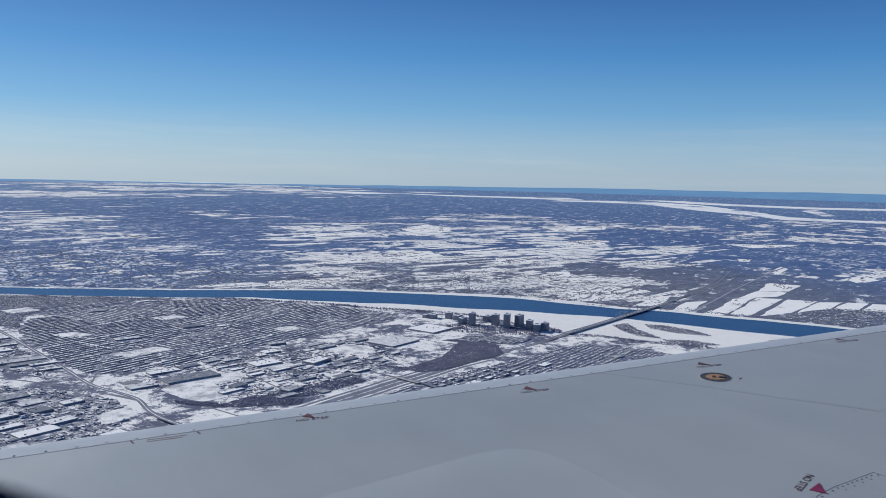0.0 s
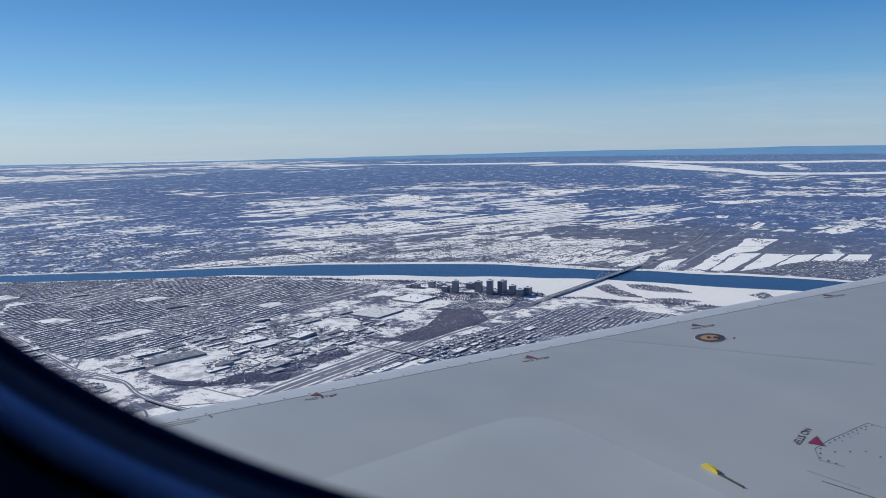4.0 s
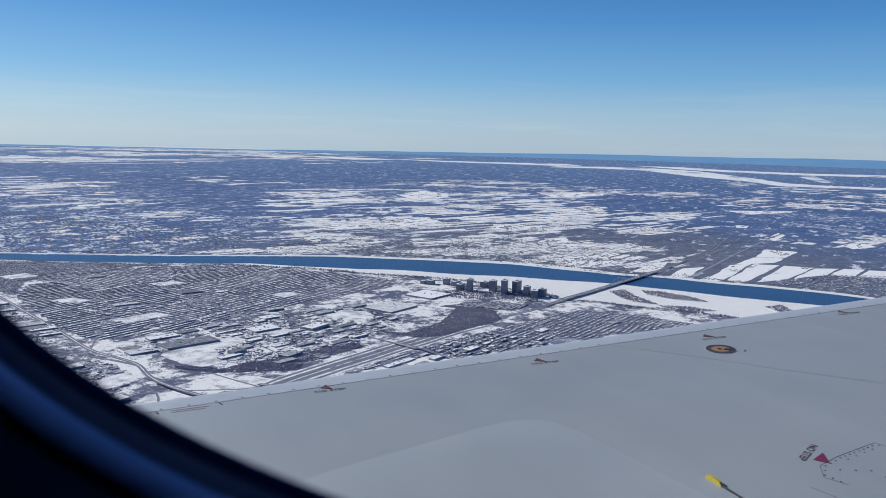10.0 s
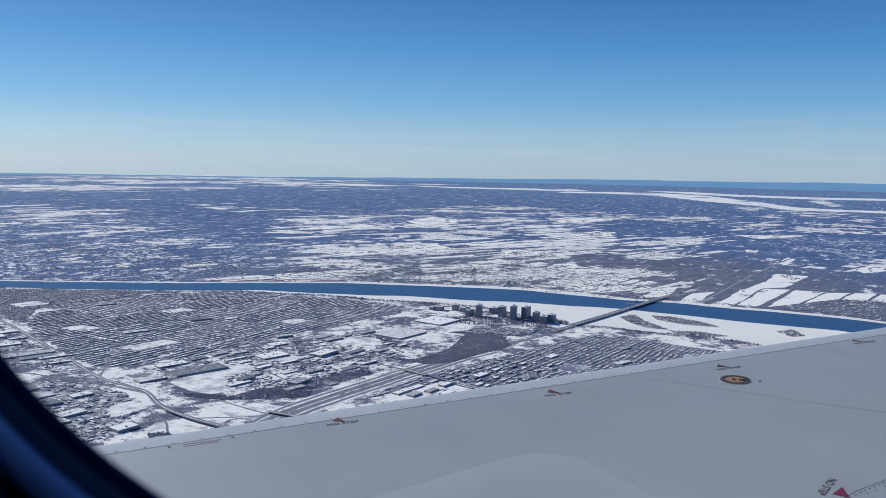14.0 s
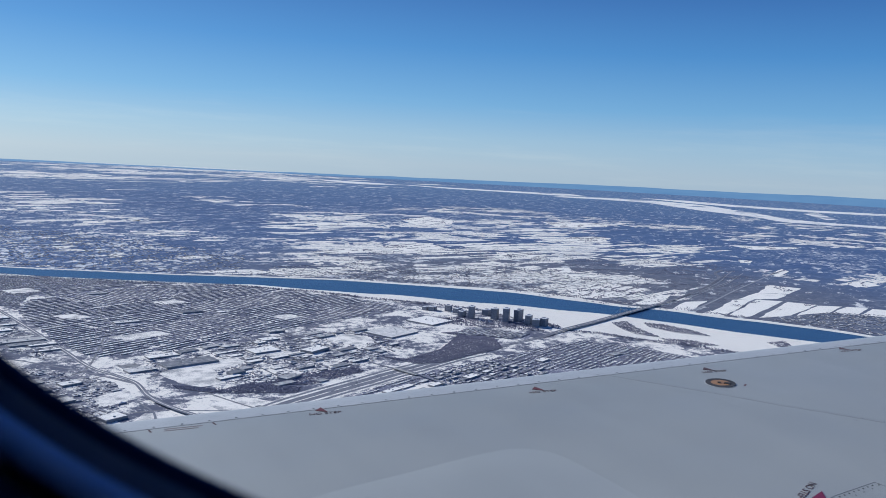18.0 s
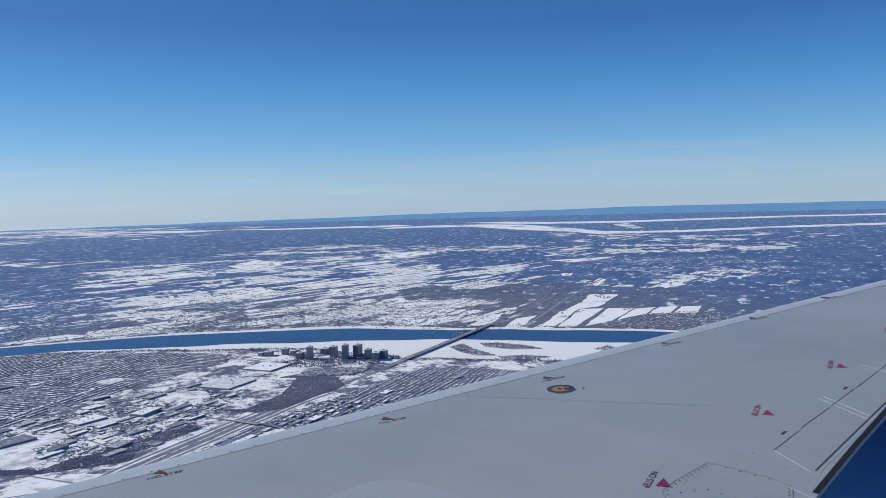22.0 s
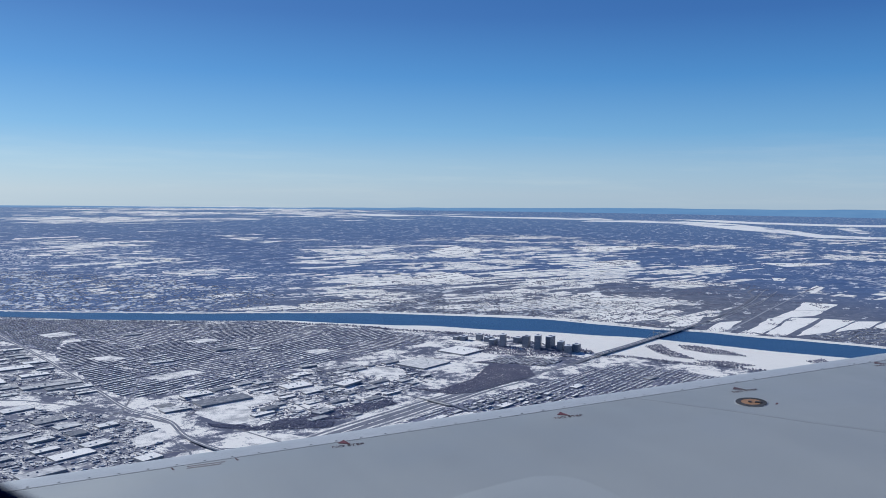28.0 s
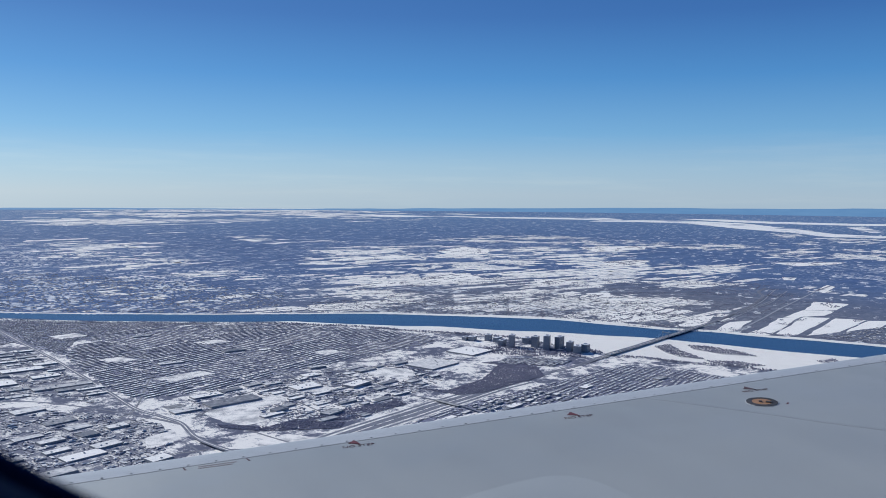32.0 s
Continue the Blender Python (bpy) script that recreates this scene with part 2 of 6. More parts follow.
def countryside():
    """Woods, long narrow fields under snow and far towns; distance haze is painted into the woods."""
    m, nt, b = material("winter_countryside", 0.9)
    v = place(nt)
    geo = nt.nodes.new("ShaderNodeNewGeometry")

    def near_to(x, y, r0, r1):
        d = nt.nodes.new("ShaderNodeVectorMath")
        d.operation = "DISTANCE"
        nt.links.new(geo.outputs["Position"], d.inputs[0])
        d.inputs[1].default_value = (x, y, 0)
        mr = nt.nodes.new("ShaderNodeMapRange")
        mr.interpolation_type = "SMOOTHSTEP"
        mr.inputs[1].default_value, mr.inputs[2].default_value, mr.inputs[3].default_value, mr.inputs[4].default_value = r0, r1, 1, 0
        nt.links.new(d.outputs["Value"], mr.inputs[0])
        return mr.outputs[0]

    # towns: white roofs among dark trees
    town = maths(nt, "MAXIMUM", near_to(20, 800, 100, 430), near_to(-200, 1250, 150, 700))
    town = maths(nt, "MAXIMUM", town, maths(nt, "MULTIPLY", near_to(950, 560, 60, 240), 0.8))
    town = maths(nt, "MAXIMUM", town, maths(nt, "MULTIPLY", near_to(320, 560, 60, 260), 0.7))
    town = maths(nt, "MAXIMUM", town, maths(nt, "MULTIPLY", near_to(600, 1200, 60, 400), 0.6))
    town = maths(nt, "MAXIMUM", town, 0.10)

    def roofs(length, width, turn, lo, hi):
        q = nt.nodes.new("ShaderNodeTexVoronoi")
        q.voronoi_dimensions = "2D"
        q.inputs["Scale"].default_value = 1.0
        nt.links.new(lot_space(nt, length, width, turn), q.inputs["Vector"])
        return ramp(nt, q.outputs["Distance"], [(lo, grey(1)), (hi, grey(0))])

    dots = maths(nt, "MAXIMUM", maths(nt, "MAXIMUM", roofs(5.5, 9.0, 14, 0.22, 0.25), roofs(16, 30, 8, 0.17, 0.20)), roofs(22, 12, 20, 0.17, 0.20))
    patchy = ramp(nt, noisy(nt, v, 0.018, 6, 0.72), [(0.47, grey(0.0)), (0.57, grey(1))])
    dots = maths(nt, "MULTIPLY", dots, maths(nt, "MINIMUM", maths(nt, "MULTIPLY", town, maths(nt, "ADD", patchy, 0.06)), 0.85))
    # blue distance haze painted into the woods' colour, patchy and stronger far off
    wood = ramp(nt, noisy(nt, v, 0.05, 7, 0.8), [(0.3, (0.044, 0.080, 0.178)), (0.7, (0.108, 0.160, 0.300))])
    haze_tint = ramp(nt, noisy(nt, v, 0.0045, 5, 0.7), [(0.35, grey(0.0)), (0.65, grey(0.28))])
    wood = blend(nt, haze_tint, wood, (0.17, 0.24, 0.38))
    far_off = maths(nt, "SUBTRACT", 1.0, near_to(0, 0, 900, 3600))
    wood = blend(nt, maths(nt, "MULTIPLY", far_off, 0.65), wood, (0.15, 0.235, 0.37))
    scrub = ramp(nt, noisy(nt, v, 0.09, 7, 0.8), [(0.3, (0.095, 0.100, 0.125)), (0.7, (0.24, 0.235, 0.25))])
    wood = blend(nt, maths(nt, "MULTIPLY", near_to(400, 470, 120, 420), 0.75), wood, scrub)
    snow = ramp(nt, noisy(nt, v, 0.03, 5, 0.6), [(0.3, (0.66, 0.66, 0.65)), (0.7, (0.91, 0.90, 0.88))])
    # clearings and snow seen between bare trees
    glade = ramp(nt, noisy(nt, lot_space(nt, 34, 15, 32), 1.0, 9, 0.74), [(0.575, grey(0)), (0.605, grey(0.8))])
    white = maths(nt, "MAXIMUM", dots, glade)
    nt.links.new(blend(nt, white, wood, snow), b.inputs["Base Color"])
    return m


def gardens():
    """Hedges, bare shrubs, swept yards and patches of snow behind the houses."""
    m, nt, b = material("winter_gardens", 0.9)
    v = place(nt)
    f = maths(nt, "MULTIPLY_ADD", noisy(nt, v, 0.9, 5, 0.7), 0.65, maths(nt, "MULTIPLY", noisy(nt, v, 0.06, 3), 0.35))
    nt.links.new(ramp(nt, f, [(0.39, (0.13, 0.137, 0.195)), (0.53, (0.215, 0.22, 0.285)), (0.60, (0.72, 0.70, 0.68))]), b.inputs["Base Color"])
    return m


GARDEN = gardens()
TOWN = town_snow()
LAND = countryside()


def water():
    m, nt, b = material("river_water", 0.25)
    b.inputs["Specular IOR Level"].default_value = 0.16
    v = place(nt)
    nt.links.new(ramp(nt, noisy(nt, v, 0.05, 3), [(0.3, (0.022, 0.054, 0.132)), (0.7, (0.032, 0.070, 0.160))]), b.inputs["Base Color"])
    bump(nt, b, noisy(nt, v, 1.2, 4), 0.08, 0.03)
    return m


WATER = water()


def wing_paint(name="wing_paint", tone=1.0):
    m, nt, b = material(name, 0.45)
    b.inputs["Specular IOR Level"].default_value = 0.5
    v = place(nt)
    coarse = noisy(nt, v, 0.38, 4)
    streak = noisy(nt, place(nt, 1.0, (6, 0.7, 1), 10), 1.0, 4)
    f = maths(nt, "ADD", maths(nt, "MULTIPLY", coarse, 0.82), maths(nt, "MULTIPLY", streak, 0.18))
    nt.links.new(ramp(nt, f, [(0.32, tuple(tone * q for q in (0.260, 0.272, 0.268))), (0.68, tuple(tone * q for q in (0.366, 0.376, 0.362)))]), b.inputs["Base Color"])
    nt.links.new(ramp(nt, noisy(nt, v, 2.2, 5), [(0.3, grey(0.36)), (0.7, grey(0.50))]), b.inputs["Roughness"])
    return m


WING = wing_paint()
# paler copy of the wing paint for a patch of reflected light
LIGHT_PATCH = wing_paint("light_patch_paint", 1.09)
NOSE = mottled("worn_leading_edge", (0.37, 0.38, 0.385), (0.45, 0.455, 0.455), 1.5, 0.42)
SEAM = mottled("dark_sealant", (0.04, 0.04, 0.045), (0.09, 0.09, 0.095), 6, 0.7)
PALE_SEAM = mottled("worn_edge", (0.40, 0.41, 0.42), (0.50, 0.51, 0.52), 6, 0.5)
RED = mottled("red_marking", (0.24, 0.015, 0.04), (0.36, 0.03, 0.06), 9, 0.5)
MAROON = mottled("maroon_marking", (0.15, 0.018, 0.05), (0.23, 0.03, 0.07), 9, 0.5)
FADED = mottled("faded_marking", (0.10, 0.045, 0.055), (0.17, 0.07, 0.08), 9, 0.6)
INK = mottled("dark_marking", (0.07, 0.05, 0.055), (0.15, 0.10, 0.11), 9, 0.6)
GOLD = mottled("anodised_cap", (0.27, 0.145, 0.062), (0.38, 0.21, 0.10), 12, 0.5)
YELLOW = mottled("yellow_paint", (0.42, 0.33, 0.02), (0.60, 0.47, 0.04), 14, 0.5)
BLUE = mottled("blue_cowling_paint", (0.075, 0.22, 0.53), (0.10, 0.26, 0.60), 0.8, 0.4)
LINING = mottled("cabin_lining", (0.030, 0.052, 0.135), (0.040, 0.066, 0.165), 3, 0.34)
# blue sheen of skylight on the reveal, painted into the lip's colour
LIP_SHEEN = mottled("lip_blue_sheen", (0.28, 0.40, 0.72), (0.34, 0.46, 0.78), 5, 0.4)
LINING.node_tree.nodes["Principled BSDF"].inputs["Specular IOR Level"].default_value = 0.8
# near-black, so that the unseen cabin shell bounces no light
LIGHT_STOP = mottled("light_stop_black", (0.010, 0.012, 0.020), (0.016, 0.018, 0.028), 2, 0.9)
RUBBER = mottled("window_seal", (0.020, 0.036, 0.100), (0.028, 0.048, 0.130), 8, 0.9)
RUBBER.node_tree.nodes["Principled BSDF"].inputs["Specular IOR Level"].default_value = 0.0
PANE, pane_nt, pane_b = material("window_glass", 0.0)
clear_film = pane_nt.nodes.new("ShaderNodeBsdfTransparent")
clear_film.inputs["Color"].default_value = (0.98, 0.985, 0.99, 1)
pane_nt.links.new(clear_film.outputs[0], pane_nt.nodes["Material Output"].inputs["Surface"])
NOTICE = mottled("worn_notice", (0.20, 0.17, 0.17), (0.27, 0.24, 0.24), 9, 0.6)


# ---- building blocks ----
def mesh_of(name, verts, faces, mats, index=None):
    """A mesh from arrays: verts (n, 3), faces (m, 3 or 4) all of one size, one material index a face."""
    verts, faces = np.asarray(verts, float), np.asarray(faces, int)
    me = bpy.data.meshes.new(name)
    k = faces.shape[1]
    me.vertices.add(len(verts))
    me.vertices.foreach_set("co", verts.ravel())
    me.loops.add(faces.size)
    me.loops.foreach_set("vertex_index", faces.ravel())
    me.polygons.add(len(faces))
    me.polygons.foreach_set("loop_start", np.arange(0, faces.size, k))
    me.polygons.foreach_set("loop_total", np.full(len(faces), k))
    for mt in mats:
        me.materials.append(mt)
    if index is not None:
        me.polygons.foreach_set("material_index", np.asarray(index, int))
    me.polygons.foreach_set("use_smooth", np.zeros(len(faces), bool))
    me.update(calc_edges=True)
    me.validate()
    return me


def part(name, bm, mat, parent, label=""):
    me = bpy.data.meshes.new(name)
    bm.to_mesh(me)
    bm.free()
    for mt in mat if isinstance(mat, (list, tuple)) else [mat]:
        me.materials.append(mt)
    ob = new(name, me)
    if parent is not None:
        ob.parent = parent
    if label:
        ob["label"] = label
    return ob


def box(bm, x0, y0, z0, x1, y1, z1, m=None):
    r = bmesh.ops.create_cube(bm, size=1.0)
    bmesh.ops.scale(bm, vec=(x1 - x0, y1 - y0, z1 - z0), verts=r["verts"])
    bmesh.ops.translate(bm, vec=((x0 + x1) / 2, (y0 + y1) / 2, (z0 + z1) / 2), verts=r["verts"])
    if m is not None:
        bmesh.ops.transform(bm, matrix=m, verts=r["verts"])
    return r["verts"]


def curve_through(pts, steps=6):
    """A smooth line through control points."""
    p = [np.array(q, float) for q in pts]
    p = [2 * p[0] - p[1]] + p + [2 * p[-1] - p[-2]]
    out = []
    for i in range(1, len(p) - 2):
        for k in range(steps):
            t = k / steps
            a, b, c, d = p[i - 1], p[i], p[i + 1], p[i + 2]
            out.append(0.5 * (2 * b + (c - a) * t + (2 * a - 5 * b + 4 * c - d) * t * t + (3 * b - a - 3 * c + d) * t ** 3))
    out.append(p[-2])
    return np.array(out)


def ribbon(name, pts, width, z, mat, side=0.0, thick=0.0, steps=6, parent=None, smooth=True):
    """A strip along a line; width, z and side, which shifts it to the left, may be given per control point."""
    line = curve_through(pts, steps) if smooth else np.array(pts, float)
    n = len(line)
    tang = np.gradient(line[:, :2], axis=0)
    tang /= np.linalg.norm(tang, axis=1)[:, None] + 1e-9
    norm = np.c_[-tang[:, 1], tang[:, 0]]
    w = np.interp(np.linspace(0, 1, n), np.linspace(0, 1, len(np.atleast_1d(width))), np.atleast_1d(width))
    zz = np.interp(np.linspace(0, 1, n), np.linspace(0, 1, len(np.atleast_1d(z))), np.atleast_1d(z))
    side = np.interp(np.linspace(0, 1, n), np.linspace(0, 1, len(np.atleast_1d(side))), np.atleast_1d(side))
    left = line[:, :2] + norm * (side + w / 2)[:, None]
    right = line[:, :2] + norm * (side - w / 2)[:, None]
    v = np.r_[np.c_[left, zz], np.c_[right, zz]]
    i = np.arange(n - 1)
    f = np.c_[i + n, i + n + 1, i + 1, i]
    if thick:
        v = np.r_[v, np.c_[left, zz - thick], np.c_[right, zz - thick]]
        f = np.r_[f, np.c_[i, i + 1, i + 1 + 2 * n, i + 2 * n], np.c_[i + 3 * n, i + 1 + 3 * n, i + 1 + n, i + n], np.c_[i + 2 * n, i + 1 + 2 * n, i + 1 + 3 * n, i + 3 * n]]
    ob = new(name, mesh_of(name, v, f, [mat]))
    if parent:
        ob.parent = parent
    return ob


def sheet(name, outline, z, mat, thick=0.0):
    """A flat plate with the given outline."""
    bm = bmesh.new()
    f = bm.faces.new([bm.verts.new((x, y, z)) for x, y in outline])
    if f.normal.z < 0 or f.calc_area() and sum(a[0] * b[1] - b[0] * a[1] for a, b in zip(outline, outline[1:] + outline[:1])) < 0:
        f.normal_flip()
    if thick:
        r = bmesh.ops.extrude_face_region(bm, geom=[f])
        bmesh.ops.translate(bm, vec=(0, 0, -thick), verts=[q for q in r["geom"] if isinstance(q, bmesh.types.BMVert)])
        bmesh.ops.recalc_face_normals(bm, faces=bm.faces)
    bmesh.ops.triangulate(bm, faces=bm.faces)
    return part(name, bm, mat, None)


def patch(name, poly, z, mat, cell, rag=0.0):
    """A flat area of small squares that fills an outline, with an uneven edge."""
    p = np.array(poly, float)
    lo, hi = p.min(0) - rag, p.max(0) + rag
    nx, ny = int((hi[0] - lo[0]) / cell) + 1, int((hi[1] - lo[1]) / cell) + 1
    gx, gy = np.meshgrid(lo[0] + np.arange(nx) * cell, lo[1] + np.arange(ny) * cell, indexing="ij")
    mid = np.c_[gx.ravel(), gy.ravel()] + cell / 2
    test = mid
    if rag:
        k = 1.0 / (rag * 1.8)
        test = mid + rag * np.array([(noise.noise((x * k, y * k, 1.7)) + 0.6 * noise.noise((x * k * 3, y * k * 3, 4.7)), noise.noise((x * k, y * k, 8.3)) + 0.6 * noise.noise((x * k * 3, y * k * 3, 5.5))) for x, y in mid])
    keep = np.nonzero(inside(poly, test))[0]
    c = (mid[keep] - cell / 2)[:, None, :] + np.array([(0, 0), (cell, 0), (cell, cell), (0, cell)])[None]
    v = np.concatenate([c, np.full((len(keep), 4, 1), z)], 2).reshape(-1, 3)
    return new(name, mesh_of(name, v, np.arange(len(keep) * 4).reshape(-1, 4), [mat]))


def inside(poly, xy):
    """Which of the points lie in the polygon."""
    x, y = xy[:, 0], xy[:, 1]
    hit = np.zeros(len(xy), bool)
    for (x0, y0), (x1, y1) in zip(poly, poly[1:] + poly[:1]):
        c = ((y0 > y) != (y1 > y)) & (x < (x1 - x0) * (y - y0) / (y1 - y0 + 1e-12) + x0)
        hit ^= c
    return hit


def off_line(line, xy, gap):
    """Which of the points keep their distance from a line."""
    ok = np.ones(len(xy), bool)
    for a, b in zip(line[:-1], line[1:]):
        a, b = np.array(a[:2]), np.array(b[:2])
        d = b - a
        t = np.clip(((xy - a) @ d) / (d @ d + 1e-9), 0, 1)
        ok &= np.hypot(*(xy - (a + t[:, None] * d)).T) > gap
    return ok


rng = np.random.default_rng(7)


# ---- the land ----
HIGHWAY = [(28, 202), (50, 228), (72, 253), (97, 274), (120, 286), (147, 298), (160, 304), (176, 310), (199, 320), (220, 327), (243, 336), (268, 344), (296, 356), (329, 369), (367, 385), (410, 403), (466, 429), (530, 462), (573, 488), (610, 513), (635, 539), (667, 558)]
BOULEVARD = [(-10, 610), (3, 552), (20, 480), (38, 392), (45, 356), (53, 338), (58, 325), (59, 307), (62, 291), (70, 273), (80, 258), (89, 245), (98, 228), (112, 206), (130, 180), (150, 140)]
COLLECTOR = [(128, 400), (143, 370), (152, 348), (162, 318), (168, 302), (174, 276), (189, 250), (196, 240), (212, 220), (232, 192), (250, 160)]
LANE = [(-40, 400), (0, 391), (17, 378), (31, 362), (44, 345), (58, 323)]
AVENUE = [(433, 385), (495, 417), (549, 446), (629, 487), (682, 514), (726, 539)]
FAR_BANK = [(-69, 713), (-20, 690), (23, 664), (58, 645), (94, 627), (130, 608), (168, 594), (206, 578), (244, 561), (280, 536), (315, 511), (348, 485), (361, 468), (372, 448), (383, 431), (392, 412), (406, 399), (419, 385), (427, 368), (437, 353), (448, 340), (457, 325), (466, 311), (473, 297), (478, 283), (487, 256), (493, 211)]
WATER_EDGE = [(-68, 701), (-19, 665), (21, 635), (55, 612), (89, 594), (123, 576), (158, 560), (176, 554), (192, 540), (208, 526), (224, 514), (240, 501), (257, 492), (272, 478), (285, 463), (300, 450), (316, 439), (329, 425), (341, 411), (355, 399), (367, 385), (376, 369), (386, 354), (394, 339), (402, 324), (411, 311), (420, 298), (429, 286), (435, 272), (439, 230), (424, 180)]
SHORE = [(-67.5, 700.1), (-19.2, 664.6), (21.4, 633.9), (54.9, 610.7), (88.8, 592.6), (122.9, 574.7), (157.6, 557.8), (174.2, 546.3), (189.8, 532.5), (206.2, 521.2), (220.6, 505.5), (233.6, 488.0), (247.3, 473.1), (261.8, 460.4), (275.0, 446.0), (286.8, 430.1), (291.3, 404.8), (298.9, 385.8), (304.3, 373.4), (302.8, 358.5), (315.1, 348.0), (324.9, 330.6), (340.8, 311.7), (350.8, 296.7), (358.6, 273.4), (360.1, 247.6), (347.6, 199.3)]

# one sheet of land out to the horizon
ring = [0, 60, 120, 200, 300, 420, 560, 720, 900, 1100, 1350, 1650, 2000, 2450, 3000, 3700, 4500]
seg = 96
gv, gf = [], []
for r in ring:
    for k in range(seg):
        a = 2 * math.pi * k / seg
        x, y = r * math.sin(a), r * math.cos(a)
        gv.append((x, y, 0.0))
for i in range(len(ring) - 1):
    for k in range(seg):
        a, b = i * seg + k, i * seg + (k + 1) % seg
        gf.append((a, b, b + seg, a + seg))
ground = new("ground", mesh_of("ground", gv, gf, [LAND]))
ground.location.z = -0.12
tagged(ground, "snowy winter countryside of woods, narrow fields and far towns", "ground", kind="structure")

# hills along the horizon
hv, hf = [], []
for k in range(181):
    a = radians(-60 + k)
    up = 1.5 + 6 * max(0.0, noise.noise((k / 9, 0.3, 0))) + 34 * min(1, max(0, (k - 78) / 40)) + 3 * noise.noise((k / 2.2, 5, 0))
    for rr, zz in ((4500, -1), (4650, up * 0.7), (4800, up), (4900, -1)):
        hv.append((rr * math.sin(a), rr * math.cos(a), zz))
for k in range(180):
    for j in range(3):
        p = k * 4 + j
        hf.append((p, p + 4, p + 5, p + 1))
# distance haze over the hills, painted as a blue glow of their own
HILL, hn, hb = material("hill_haze_glow", 0.95)
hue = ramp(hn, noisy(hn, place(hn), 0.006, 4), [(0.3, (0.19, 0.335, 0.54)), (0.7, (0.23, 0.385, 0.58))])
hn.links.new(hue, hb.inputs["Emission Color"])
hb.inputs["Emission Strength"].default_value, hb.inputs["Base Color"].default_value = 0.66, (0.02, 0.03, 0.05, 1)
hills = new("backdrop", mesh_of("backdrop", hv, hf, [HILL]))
tagged(hills, "low wooded hills along the horizon, blue haze painted as glow", "hills", kind="structure")

bank = curve_through(SHORE, 4)
south = sheet("south_bank", [tuple(p) for p in bank] + [(300, -260), (-420, -260), (-700, 300), (-600, 800)], 0.0, TOWN, 0.10)
tagged(south, "flat town land under trodden snow", "land", kind="structure")

far, near = curve_through(FAR_BANK, 4), curve_through(WATER_EDGE, 4)
RIVER = [tuple(p) for p in far] + [tuple(p) for p in near[::-1]]
river = sheet("water", RIVER, -0.04, WATER)
tagged(river, "dark blue open water of a wide river", "river", kind="structure")
shelf = sheet("ice_shelf", [tuple(p) for p in near] + [tuple(p) for p in bank[::-1]], -0.02, ICE, 0.08)
tagged(shelf, "smooth snow-covered ice along the river's near bank", "ice", kind="structure")
rim = ribbon("ice_rim", FAR_BANK, [4, 4, 4, 4.5, 5, 6, 9, 13, 14, 13, 8, 9, 8, 9, 8, 8, 6, 5], 0.0, ICE, side=5.0, thick=0.1)
tagged(rim, "white strip of shore ice along the far bank", "ice", kind="structure")


def ragged(poly, step, rough):
    """The outline of a plate, broken up as drifts and banks are."""
    out = []
    for (x0, y0), (x1, y1) in zip(poly, poly[1:] + poly[:1]):
        n = max(2, int(math.hypot(x1 - x0, y1 - y0) / step))
        for k in range(n):
            x, y = x0 + (x1 - x0) * k / n, y0 + (y1 - y0) * k / n
            d = Vector((noise.noise((x / step / 2, y / step / 2, 1.7)), noise.noise((x / step / 2, y / step / 2, 8.3)), 0)) * rough
            out.append((x + d.x, y + d.y))
    return out


LAKES = [
    [(1939, 2379), (2093, 2364), (2280, 2285), (2246, 1977), (2026, 1610), (1836, 1336), (1848, 1232), (1929, 1140), (2246, 996), (2552, 764), (2407, 720), (2116, 938), (1820, 1075), (1741, 1161), (1677, 1235), (1794, 1425), (1849, 1646), (2037, 2040), (1954, 2207), (1820, 2295)],
    [(2417, 2487), (2558, 2341), (2519, 2082), (2641, 1833), (2880, 1707), (3236, 1440), (3566, 1072), (3356, 1008), (3035, 1350), (2670, 1582), (2450, 1699), (2328, 1923), (2323, 2125)],
    [(2274, 1606), (2416, 1655), (2080, 1363), (1986, 1334)],
    [(1593, 3093), (1749, 2882), (1944, 2752), (2184, 2643), (2107, 2446), (1962, 2407), (1827, 2586), (1663, 2741), (1592, 2987)],
    [(1365, 3389), (1429, 3317), (1553, 3120), (1592, 2987), (1347, 2904), (1298, 3131)],
]
for poly in LAKES:
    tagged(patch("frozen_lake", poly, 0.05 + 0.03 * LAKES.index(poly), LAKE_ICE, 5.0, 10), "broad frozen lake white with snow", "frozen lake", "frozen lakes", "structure")

